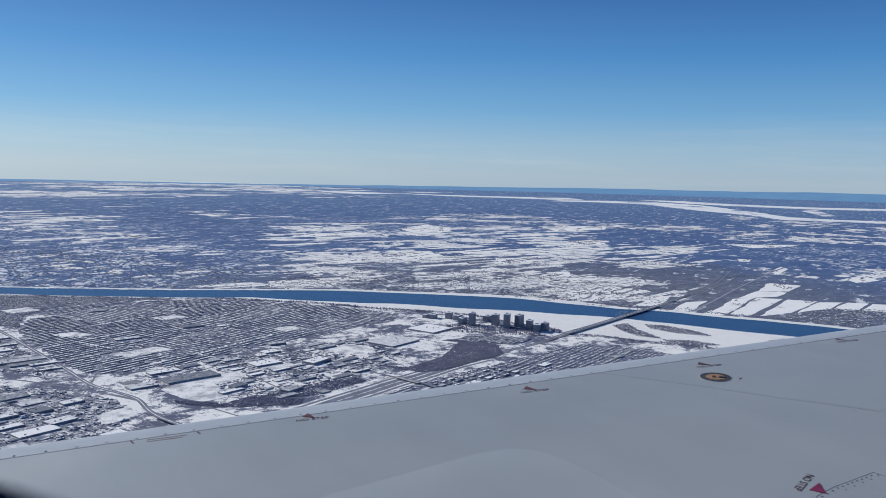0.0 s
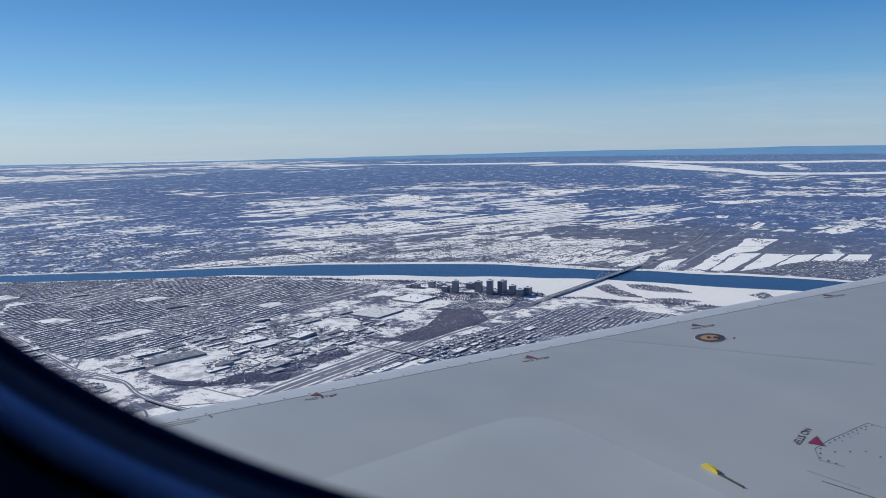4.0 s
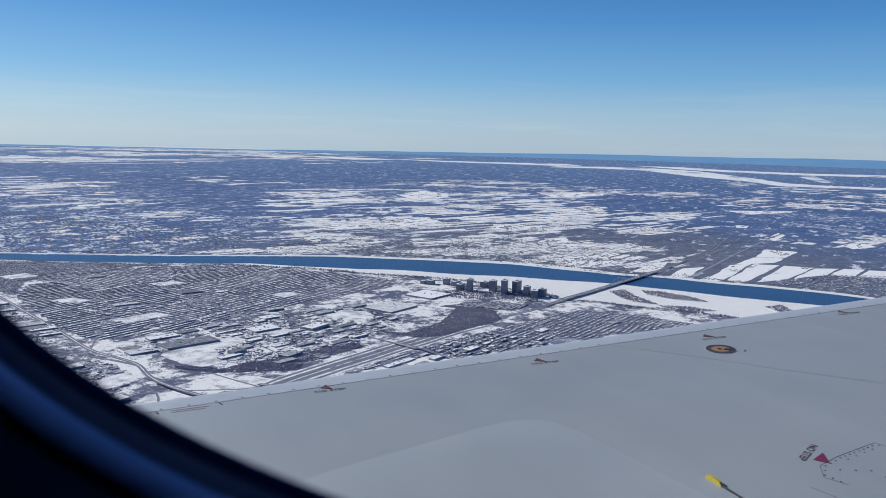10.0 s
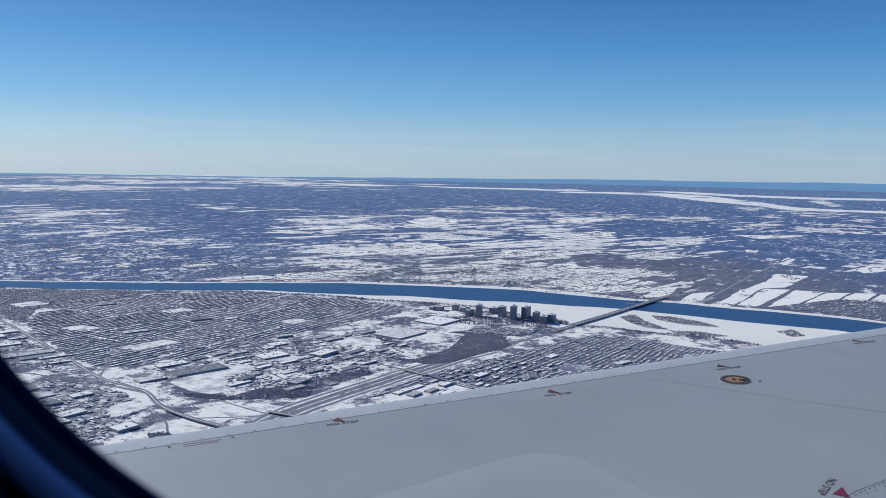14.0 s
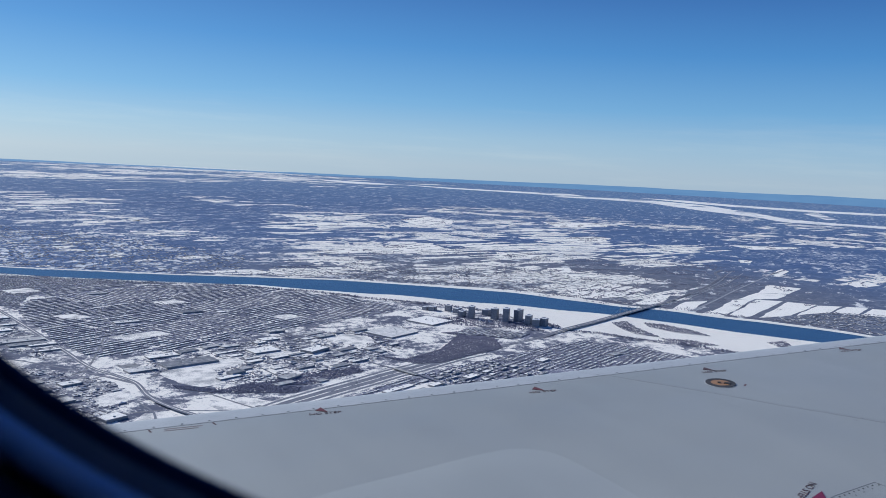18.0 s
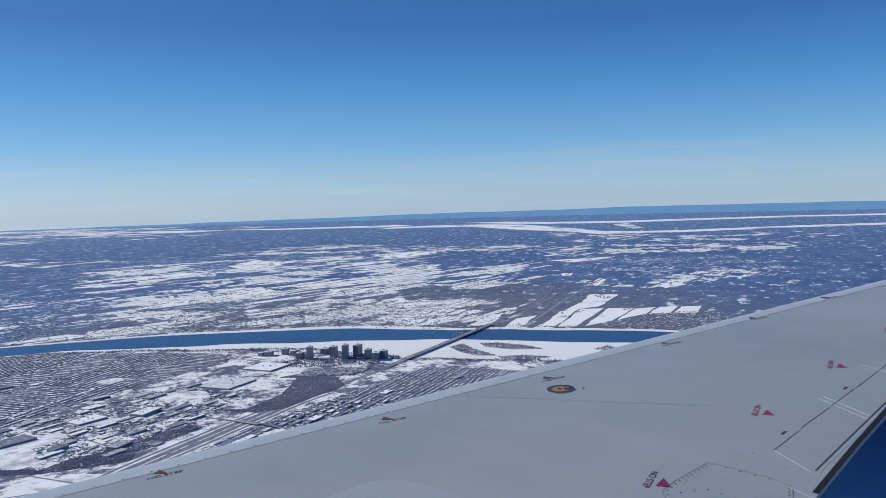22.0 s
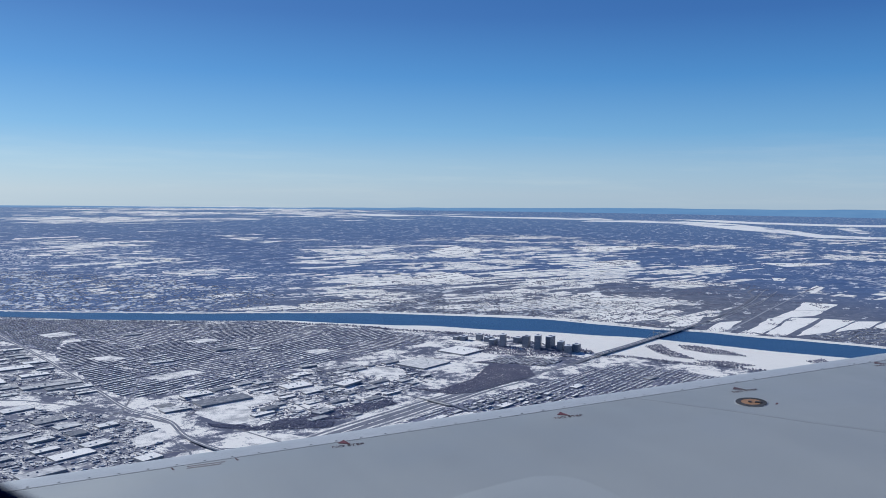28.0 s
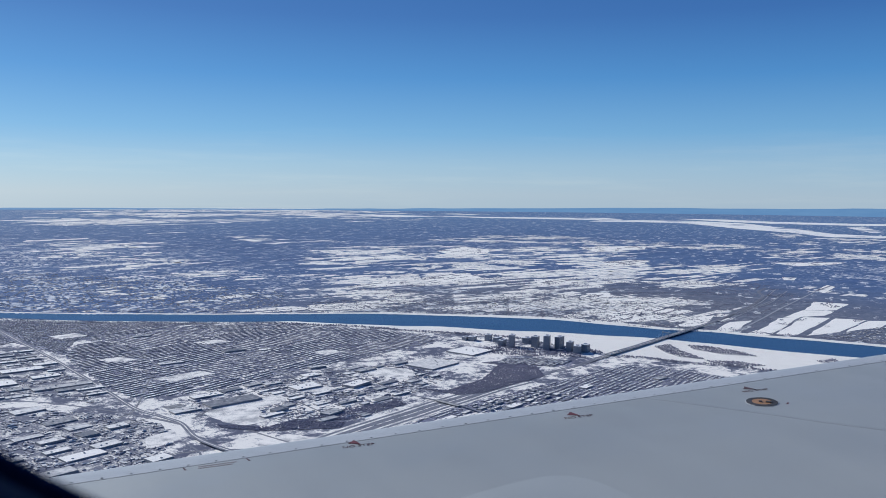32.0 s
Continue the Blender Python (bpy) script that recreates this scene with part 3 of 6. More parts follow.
# fields beyond the river, each its own plate of snow
FIELDS = [
    [(449, 381), (509, 413), (533, 413), (449, 368)],
    [(449, 366), (532, 410), (549, 398), (458, 357)],
    [(463, 353), (550, 395), (562, 379), (496, 352)],
    [(499, 351), (562, 376), (578, 367), (540, 353)],
    [(541, 351), (581, 366), (592, 356), (554, 340)],
    [(555, 338), (593, 353), (606, 342), (570, 325)],
    [(567, 435), (621, 467), (635, 444), (591, 424)],
    [(517, 414), (564, 436), (586, 422), (555, 407)],
    [(421, 393), (460, 416), (483, 415), (433, 387)],
    [(434, 376), (450, 383), (443, 365), (434, 368)],
    [(404, 488), (445, 503), (472, 491), (480, 474), (439, 449), (399, 444), (392, 464)],
    [(408, 417), (455, 443), (477, 446), (430, 411)],
    [(474, 600), (498, 596), (484, 570), (459, 568)],
    [(608, 1155), (707, 1237), (707, 1141), (655, 1074), (587, 1061)],
    [(895, 1156), (1032, 1130), (959, 1056), (841, 1041)],
    [(363, 1024), (433, 1081), (525, 1086), (488, 1047)],
    [(715, 871), (785, 893), (798, 868), (739, 818), (688, 821)],
    [(391, 780), (467, 815), (459, 763), (379, 729)],
    [(286, 739), (346, 768), (374, 744), (314, 722)],
    [(502, 726), (537, 711), (526, 676), (474, 674)],
    [(157, 712), (177, 718), (190, 708), (163, 700)],
    [(923, 719), (934, 776), (1045, 737), (996, 720)],
    [(724, 459), (761, 459), (743, 437), (704, 436)],
    [(777, 628), (787, 616), (761, 599), (752, 605)],
    [(696, 523), (753, 552), (744, 536), (686, 505)],
]
for poly in FIELDS:
    big = max(q[0] for q in poly) - min(q[0] for q in poly)
    f = sheet("snow_field", ragged(poly, big / 9, big / 45), -0.06 + 0.0015 * FIELDS.index(poly), FIELD, 0.03)
    tagged(f, "flat farm field under clean snow", "field", "fields beyond the river", "structure")

# long lots of farmland beyond the river: outline, bearing, length and breadth of a lot, share under clean snow
LOTS = [
    ([(472, 1280), (678, 1312), (710, 1164), (972, 1188), (948, 1024), (789, 962), (696, 980), (520, 1003), (385, 961), (336, 991), (365, 1077)], 8, 44, 9.0, 0.52),
    ([(723, 1018), (836, 1021), (813, 876), (711, 765), (653, 795), (664, 881)], 10, 50, 9.0, 0.80),
    ([(316, 819), (440, 848), (493, 807), (434, 698), (363, 675), (285, 708)], 6, 60, 7.0, 0.66),
    ([(547, 803), (684, 767), (635, 678), (533, 647), (452, 663)], 8, 46, 7.0, 0.82),
    ([(658, 697), (728, 634), (649, 579), (561, 593)], 14, 36, 6.0, 0.78),
    ([(171, 638), (256, 752), (286, 712), (346, 665), (435, 648), (355, 526), (291, 557), (211, 592), (164, 613)], 4, 26, 6.0, 0.54),
    ([(435, 648), (481, 583), (534, 542), (522, 476), (446, 422), (402, 428), (382, 461), (348, 515)], 20, 16, 5.5, 0.76),
    ([(382, 992), (507, 978), (664, 962), (570, 801), (440, 848), (320, 830)], 6, 40, 8.0, 0.46),
    ([(494, 794), (555, 802), (459, 662), (426, 685)], 10, 34, 7.0, 0.66),
    ([(142, 1032), (251, 990), (312, 843), (281, 759), (229, 737), (143, 792)], 2, 30, 7.0, 0.32),
    ([(160, 4562), (969, 5376), (1938, 5063), (1175, 3066), (808, 2885), (410, 2272), (192, 2131), (86, 2459)], 22, 150, 34.0, 0.46),
    ([(58, 1681), (168, 1652), (234, 1505), (211, 1358), (88, 1307), (47, 1345)], 24, 60, 16.0, 0.55),
    ([(1463, 3820), (2037, 3580), (1551, 2724), (907, 2364)], 20, 200, 50.0, 0.30),
    ([(338, 1942), (483, 1913), (634, 1587), (562, 1405), (367, 1450), (264, 1514)], 20, 80, 22.0, 0.26),
    ([(768, 816), (887, 765), (792, 682), (666, 696)], 12, 36, 8.0, 0.66),
    ([(1172, 963), (1331, 942), (1358, 800), (1508, 665), (1318, 580), (1162, 683), (1104, 780), (1017, 834)], 10, 34, 7.0, 0.46),
    ([(719, 558), (876, 512), (996, 436), (836, 365), (744, 434), (652, 468)], 14, 26, 5.5, 0.34),
    ([(816, 1580), (1069, 1509), (1185, 1264), (1254, 1032), (1147, 943), (982, 1046), (893, 1259), (719, 1390)], 8, 36, 8.0, 0.38),
    ([(1743, 1437), (1677, 990), (2022, 788), (1747, 680), (1418, 836), (1316, 1083)], 6, 44, 10.0, 0.32),
    ([(45, 1298), (182, 1326), (250, 1105), (234, 1036), (131, 1047), (33, 973)], 24, 40, 10.0, 0.34),
    ([(33, 973), (146, 974), (161, 754), (97, 651), (23, 683)], 28, 14, 5.0, 0.18),
]


def lots(poly, turn, length, breadth, cover, z):
    """Fields in rows, hedges between them, some left to scrub."""
    p = np.array(poly, float)
    mid, reach = p.mean(0), np.hypot(*(p.max(0) - p.min(0))) / 2
    c, s = math.cos(radians(turn)), math.sin(radians(turn))
    v, ly = [], -reach
    while ly < reach:
        b = breadth * rng.choice([0.35, 0.6, 0.9, 1.3, 2.0]) * rng.uniform(0.8, 1.2)
        lx = -reach + rng.uniform(0, length)
        while lx < reach:
            l = length * rng.choice([0.15, 0.3, 0.6, 1.0, 1.7]) * rng.uniform(0.7, 1.3)
            x, y = mid[0] + (lx + l / 2) * c - (ly + b / 2) * s, mid[1] + (lx + l / 2) * s + (ly + b / 2) * c
            k = 1.0 / (2.4 * length)
            wild = 0.5 + 0.85 * noise.noise((x * k, y * k, turn)) + 0.55 * noise.noise((x * k * 3, y * k * 3, 7.0)) + rng.uniform(-0.18, 0.18)
            if wild < cover + 0.06 and inside(poly, np.array([[x + rng.normal(0, breadth * 1.6), y + rng.normal(0, breadth * 1.6)]]))[0]:
                g = rng.uniform(0.0, 0.10, 4) * b
                lean = rng.normal(0, 0.25) * b
                n = max(3, min(24, int(l / b * 3)))
                edge = [[(lx + lean * j / 3 + g[0] + (l - g[0] - g[1]) * i / n, ly + g[3] + (b - g[2] - g[3]) * j / 3 + rng.normal(0, 0.03) * b) for i in range(n + 1)] for j in range(4)]
                for j in range(3):
                    for i in range(n):
                        px, py = edge[j][i]
                        wx, wy = mid[0] + px * c - py * s, mid[1] + px * s + py * c
                        if noise.fractal((wx * k * 2.2, wy * k * 2.2, 3.3), 0.75, 2.1, 6) < 0.95 * cover - 0.12 + rng.normal(0, 0.10):
                            v += [edge[j][i], edge[j][i + 1], edge[j + 1][i + 1], edge[j + 1][i]]
            lx += l
        ly += b
    q = np.array(v)
    xy = np.c_[mid[0] + q[:, 0] * c - q[:, 1] * s, mid[1] + q[:, 0] * s + q[:, 1] * c, np.full(len(q), z)]
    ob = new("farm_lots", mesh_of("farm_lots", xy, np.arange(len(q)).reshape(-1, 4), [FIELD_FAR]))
    return tagged(ob, "long narrow farm lots under snow between hedges", "fields", kind="stuff")


for i, q in enumerate(LOTS):
    lots(*q, -0.09 + 0.0015 * i)

# ---- roads ----
hw = curve_through(HIGHWAY, 6)
for hand in (1, -1):
    tagged(ribbon("carriageway", HIGHWAY, [2.9] * 9 + [2.2] + [1.45] * 6 + [1.1] * 6, [0.05] * 12 + [0.6] + [0.9] * 3 + [0.35] + [0.05] * 5, ASPHALT, side=[hand * q for q in [1.85] * 9 + [1.4] + [0.92] * 6 + [0.8] * 6], thick=0.06), "dark salted asphalt of a divided highway", "road", "carriageways", "structure")
for side in (5.6, -5.5):
    tagged(ribbon("service_road", HIGHWAY[2:10], 1.5, 0.05, ASPHALT, side=side, thick=0.05), "narrow service road beside the highway", "road", "service roads", "structure")
for side in (6.9, -6.7):
    tagged(ribbon("snow_verge", HIGHWAY[3:10], [0.8, 2.0, 1.0, 1.7, 0.7, 1.8], 0.03, SNOW, side=side, thick=0.02), "broad snowy strip beside the service road", "snow bank", "snow banks", "structure")
for side in (4.05, -3.95):
    tagged(ribbon("snow_verge", HIGHWAY[1:10], [1.3, 0.5, 1.4, 0.7, 1.2, 0.6, 1.0], [0.05, 0.07, 0.05, 0.08, 0.05], SNOW, side=side, thick=0.05), "ploughed snow bank beside the highway", "snow bank", "snow banks", "structure")
tagged(ribbon("boulevard", BOULEVARD, 2.3, [0.04] * 8 + [0.7, 0.8, 0.7] + [0.04] * 5, ASPHALT, thick=0.06), "wide boulevard of wet dark asphalt", "road", kind="structure")
tagged(ribbon("snow_median", BOULEVARD, 0.35, [0.07] * 8 + [0.73, 0.83, 0.73] + [0.07] * 5, SNOW, thick=0.03), "snow along the boulevard's median", "snow bank", kind="structure")
tagged(ribbon("collector_road", COLLECTOR, 1.2, [0.04, 0.04, 0.1, 0.8, 0.8, 0.1, 0.04, 0.04], ASPHALT, thick=0.06), "two-lane road crossing the highway on a bridge", "road", kind="structure")
tagged(ribbon("lane", LANE, 1.2, 0.045, ASPHALT, thick=0.05), "curving two-lane road", "road", kind="structure")
tagged(ribbon("avenue", AVENUE, [1.6, 1.4, 1.3], 0.0, PALE_ROAD, thick=0.05), "straight avenue through farmland", "road", kind="structure")


def loop(cx, cy, rx, ry, a0, a1, turn=24):
    c, s = math.cos(radians(turn)), math.sin(radians(turn))
    out = []
    for k in range(15):
        a = radians(a0 + (a1 - a0) * k / 14)
        x, y = rx * math.cos(a), ry * math.sin(a)
        out.append((cx + x * c - y * s, cy + x * s + y * c))
    return out


RAMPS = [loop(65, 262, 5.2, 4.6, -60, 230), loop(79, 272, 4.5, 4.6, 0, 300), loop(88, 250, 5.0, 4.8, 120, 420),
         [(54, 300), (57, 285), (55, 270), (57, 255), (52, 240), (46, 228)], [(92, 240), (90, 255), (96, 264), (108, 274), (122, 281)],
         [(66, 284), (76, 280), (88, 276), (100, 279), (115, 286)]]
OPEN_SNOW = [
    [(34, 250), (40, 267), (54, 285), (61, 284), (68, 267), (61, 259), (58, 245), (54, 239)], [(91, 262), (102, 262), (108, 252), (108, 241), (95, 245), (89, 250)],
    [(69, 336), (83, 347), (104, 355), (110, 342), (91, 334), (90, 313), (80, 311), (73, 320)], [(113, 362), (124, 370), (133, 355), (125, 348), (115, 354)],
    [(126, 313), (137, 317), (142, 308), (129, 303)], [(157, 373), (172, 385), (183, 375), (179, 360), (168, 359)], [(169, 318), (178, 321), (186, 312), (174, 308)],
    [(113, 291), (119, 293), (125, 287), (119, 284)], [(40, 309), (54, 319), (54, 304), (42, 296)], [(76, 288), (91, 293), (102, 280), (89, 270), (80, 275)],
    [(64, 262), (68, 267), (74, 261), (74, 256), (68, 254)], [(73, 273), (79, 273), (82, 268), (79, 262), (74, 267)],
    [(225, 280), (233, 287), (242, 284), (242, 276), (228, 273)], [(250, 261), (258, 263), (270, 244), (263, 239), (249, 256)], [(229, 249), (243, 254), (248, 242), (242, 238)],
    [(173, 234), (188, 238), (192, 232), (174, 225)], [(203, 237), (211, 239), (217, 226), (208, 221), (203, 228)],
    [(40, 470), (52, 474), (60, 462), (48, 458)], [(96, 500), (112, 505), (118, 494), (102, 490)], [(150, 440), (164, 444), (170, 434), (156, 430)], [(60, 410), (84, 418), (90, 408), (66, 400)], [(20, 560), (36, 566), (42, 552), (26, 546)],
]
for poly in OPEN_SNOW:
    f = sheet("snow_lot", ragged(poly, 2.4, 0.9), 0.024 + 0.0006 * OPEN_SNOW.index(poly), SNOW, 0.03)
    tagged(f, "open lot under trodden white snow", "snow lot", "open lots of the town", "structure")
SIDE_ROADS = [[(35, 328), (48, 338), (58, 324)], [(108, 360), (109, 341), (113, 315)], [(75, 314), (91, 277), (104, 261)], [(32, 283), (43, 287), (60, 287)], [(142, 403), (149, 376), (155, 351)], [(116, 468), (122, 390), (123, 363)],
              [(60, 416), (89, 427), (119, 436), (150, 446), (190, 456)], [(37, 344), (45, 356), (60, 416)], [(63, 329), (90, 359), (126, 380), (175, 412), (220, 438)], [(-60, 440), (-20, 452), (18, 466)], [(-70, 480), (-20, 492), (12, 500)], [(-20, 400), (-30, 450), (-45, 515)],
              [(70, 420), (58, 500), (40, 600)], [(120, 390), (108, 460), (92, 570)]]
for pts in SIDE_ROADS:
    tagged(ribbon("side_road", pts, 0.9, 0.05 + 0.0007 * SIDE_ROADS.index(pts), SLUSH, thick=0.02, steps=5), "narrow slushy side road of the town", "road", "side roads", "structure")
RAMPS += [[(494, 441), (545, 468), (591, 495), (632, 523), (672, 549)], [(512, 449), (576, 477), (619, 503), (668, 533)], [(610, 513), (626, 517), (618, 503), (582, 483), (545, 465)], [(395, 398), (434, 410), (492, 436), (539, 460)]]
for pts in RAMPS:
    tagged(ribbon("ramp", pts, 0.85, 0.06, PALE_ROAD if pts[0][0] > 300 else ASPHALT, thick=0.05, steps=3), "curved interchange ramp of dark asphalt", "road", "ramps", "structure")


# ---- towns: houses, halls, trees ----
WEST = [(38, 400), (49, 371), (88, 376), (123, 393), (168, 415), (227, 433), (238, 462), (216, 495), (181, 530), (131, 559), (85, 569), (53, 558), (36, 536), (26, 486)]
WEST_FAR = [(-36, 517), (1, 545), (25, 492), (34, 536), (52, 560), (86, 571), (132, 564), (88, 589), (55, 606), (21, 627), (-19, 654), (-66, 680)]
EAST = [(122, 276), (170, 299), (215, 312), (255, 324), (288, 333), (310, 308), (322, 280), (342, 250), (360, 222), (380, 200), (395, 130), (340, 120), (260, 140), (190, 170), (165, 225), (190, 252), (172, 288)]
WORKS_EAST = [(112, 262), (168, 292), (188, 256), (160, 226), (180, 170), (120, 150), (80, 185), (84, 214), (98, 226), (108, 250)]
WORKS_RAIL = [(168, 293), (214, 309), (236, 284), (216, 268), (190, 254)]
WORKS_MID = [(64, 336), (92, 312), (122, 300), (150, 318), (185, 345), (190, 362), (214, 392), (150, 390), (100, 378), (70, 370)]
WORKS_WEST = [(-120, 400), (-30, 398), (16, 395), (30, 372), (36, 395), (17, 470), (8, 512), (-100, 520)]
WORKS_SOUTH = [(-60, 300), (30, 262), (50, 300), (50, 330), (28, 355), (0, 380), (-60, 390)]
WOODS = [[(166, 338), (178, 326), (204, 338), (232, 366), (246, 352), (236, 330), (211, 322), (191, 314), (178, 316)], [(98, 306), (122, 300), (150, 312), (150, 320), (120, 316)],
         [(224, 372), (236, 372), (246, 356), (238, 350)], [(49, 274), (54, 274), (60, 261), (56, 253), (48, 266)], [(70, 317), (87, 305), (101, 311), (116, 297), (111, 291), (83, 300), (71, 311)], [(91, 255), (95, 256), (99, 248), (94, 246)]]
ISLANDS = [[(343, 367), (357, 369), (348, 350), (342, 325), (334, 336), (336, 350)], [(365, 362), (374, 352), (377, 332), (375, 318), (362, 332), (358, 350)], [(339, 323), (354, 312), (359, 298), (348, 302), (338, 313)], [(395, 294), (409, 294), (400, 279), (391, 282)]]
TOWN_EAST = [(512, 348), (543, 355), (574, 332), (579, 302), (494, 257), (481, 277), (488, 306), (470, 335), (457, 347), (486, 347)]
TOWN_NORTH = [(179, 604), (234, 581), (291, 539), (341, 505), (380, 459), (412, 416), (455, 425), (484, 510), (433, 607), (318, 611), (242, 654)]
TOWN_WEST = [(-49, 723), (23, 676), (96, 638), (179, 604), (224, 720), (154, 852), (35, 1006), (-70, 1036)]
ROADS = [curve_through(q, 3) for q in (HIGHWAY, BOULEVARD, COLLECTOR, LANE)]
LANES = [curve_through(q, 3) for q in SIDE_ROADS]

HALLS = [  # x, y, length, width, height, turn
    (198, 380, 23, 19, 0.9, 24), (234, 402, 20, 19, 1.0, 24), (144, 354, 13, 7, 1.6, 30), (131, 383, 9, 6, 0.8, 14), (121, 361, 14, 9, 0.9, 14),
    (84, 349, 24, 9, 1.0, 14), (63, 343, 12, 6, 0.8, 14), (76, 364, 14, 5, 0.8, 14), (109, 374, 9, 4, 0.7, 14), (98, 326, 7, 4, 1.5, 24), (116, 312, 9, 5, 1.3, 30),
    (112, 463, 12, 6, 1.0, 10), (74, 443, 13, 5, 0.8, 10), (72, 535, 12, 5, 0.8, 10), (140, 399, 9, 4, 1.2, 10), (129, 458, 7, 4, 0.7, 10),
    (20, 411, 26, 6, 0.9, 13), (14, 437, 13, 6, 0.8, 13), (4, 458, 20, 8, 0.8, 13), (-7, 428, 16, 11, 0.8, 13), (2, 414, 9, 6, 0.7, 13), (31, 402, 12, 5, 0.7, 13),
    (-34, 489, 12, 9, 0.8, 8), (-57, 424, 10, 12, 0.9, 30), (-44, 414, 12, 9, 1.3, 30), (-65, 443, 14, 7, 0.9, 20), (-73, 509, 22, 6, 0.8, 10), (-60, 407, 9, 6, 0.7, 20),
    (73, 213, 12, 9, 0.9, 40), (84, 218, 9, 5, 0.7, 30), (97, 212, 11, 7, 0.8, 24), (111, 220, 15, 10, 0.9, 24), (101, 241, 14, 9, 0.9, 24), (124, 220, 14, 7, 0.8, 24),
    (43, 283, 8, 6, 1.3, 24), (35, 331, 8, 5, 0.9, 20), (25, 404, 16, 5, 0.8, 13), (212, 251, 9, 6, 0.8, 20), (220, 237, 8, 5, 0.9, 20), (50, 249, 8, 6, 0.9, 20), (220, 239, 9, 7, 0.9, 20), (29, 308, 10, 6, 0.9, 24),
    (232, 264, 9, 4, 0.8, 24), (262, 277, 10, 4, 0.9, 12), (285, 300, 8, 4, 0.8, 12), (210, 277, 9, 4, 0.8, 62), (240, 302, 8, 4, 0.8, 24), (300, 272, 9, 4, 0.8, 30), (190, 288, 8, 4, 0.8, 24), (318, 252, 8, 4, 0.8, 30), (346, 222, 8, 4, 0.8, 30),
]


def hall(x, y, length, width, height, turn, units):
    """A flat-roofed hall with a parapet, snow on the roof and machine boxes on it."""
    ob = new("warehouse")
    ob.matrix_world = pose(x, y, 0, 0, 0, turn)
    a, b, height = length / 2, width / 2, height * 0.72
    bm = bmesh.new()
    box(bm, -a, -b, -0.05, a, b, height)
    part("wall", bm, FLAT_WALL, ob)
    bm = bmesh.new()
    box(bm, -a + 0.12, -b + 0.12, height + 0.004, a - 0.12, b - 0.12, height + 0.05)
    part("roof_snow", bm, HALL_ROOF, ob, "snow lying on the flat roof")
    bm = bmesh.new()
    for x0, y0, x1, y1 in ((-a, -b, a, -b + 0.1), (-a, b - 0.1, a, b), (-a, -b + 0.1, -a + 0.1, b - 0.1), (a - 0.1, -b + 0.1, a, b - 0.1)):
        box(bm, x0, y0, height + 0.002, x1, y1, height + 0.09)
    part("parapet", bm, CONCRETE, ob)
    for _ in range(units):
        bm = bmesh.new()
        ux, uy = rng.uniform(-a * 0.7, a * 0.7), rng.uniform(-b * 0.6, b * 0.6)
        box(bm, ux - 0.3, uy - 0.2, height + 0.05, ux + 0.3, uy + 0.2, height + 0.05 + rng.uniform(0.15, 0.35))
        part("rooftop_unit", bm, STEEL, ob)
    tagged(ob, "low flat-roofed warehouse with snow on its roof" if length < 18 else "long flat-roofed industrial hall under snow", "warehouse", "warehouses of the industrial estate")
    return ob


taken = []
for q in HALLS:
    hall(*q, 2 if q[2] < 12 else 5)
    taken.append((q[0], q[1], math.hypot(q[2], q[3]) / 2))


def clear(xy, extra=0.4):
    ok = np.ones(len(xy), bool)
    for x, y, r in taken:
        ok &= np.hypot(xy[:, 0] - x, xy[:, 1] - y) > r + extra
    for poly in OPEN_SNOW:
        ok &= ~inside(poly, xy)
    for line in ROADS:
        ok &= off_line(line, xy, 2.2)
    for line in LANES:
        ok &= off_line(line, xy, 0.9)
    return ok & off_line(ROADS[0], xy, 7.4)


# smaller works and shops, on a loose grid
for poly, turn, sx, sy in ((WORKS_EAST, 24, 10.0, 7.6), (WORKS_RAIL, 24, 5.8, 3.9), (WORKS_MID, 20, 12, 7), (WORKS_WEST, 13, 13, 9), (WORKS_SOUTH, 22, 16, 12)):
    px = [p[0] for p in poly]
    py = [p[1] for p in poly]
    c, s = math.cos(radians(turn)), math.sin(radians(turn))
    for i in range(-40, 40):
        for j in range(-40, 40):
            lx, ly = i * sx + rng.uniform(-0.16, 0.16) * sx, j * sy + rng.uniform(-0.14, 0.14) * sy
            x, y = sum(px) / len(px) + lx * c - ly * s, sum(py) / len(py) + lx * s + ly * c
            q = np.array([[x, y]])
            l, w, h, u = rng.uniform(0.3, 0.95) * sx, rng.uniform(0.25, 0.62) * sy, rng.uniform(0.4, 1.0), int(rng.integers(0, 3))
            if inside(poly, q)[0] and clear(q, 1.2 if poly is WORKS_RAIL else 2.4)[0] and rng.random() < (0.92 if poly in (WORKS_EAST, WORKS_RAIL) else 0.7):
                hall(x, y, l, w, h, turn, u)
                taken.append((x, y, math.hypot(l, w) / 2))

HOUSE_V = np.array([(-1, -1, 0), (1, -1, 0), (1, 1, 0), (-1, 1, 0), (-1, -1, 1), (1, -1, 1), (1, 1, 1), (-1, 1, 1), (-0.55, 0, 1.55), (0.55, 0, 1.55)], float)
HOUSE_F = np.array([(0, 1, 5), (0, 5, 4), (1, 2, 6), (1, 6, 5), (2, 3, 7), (2, 7, 6), (3, 0, 4), (3, 4, 7), (4, 5, 9), (4, 9, 8), (6, 7, 8), (6, 8, 9), (5, 6, 9), (7, 4, 8)])
HOUSE_M = np.array([0] * 8 + [1] * 6)


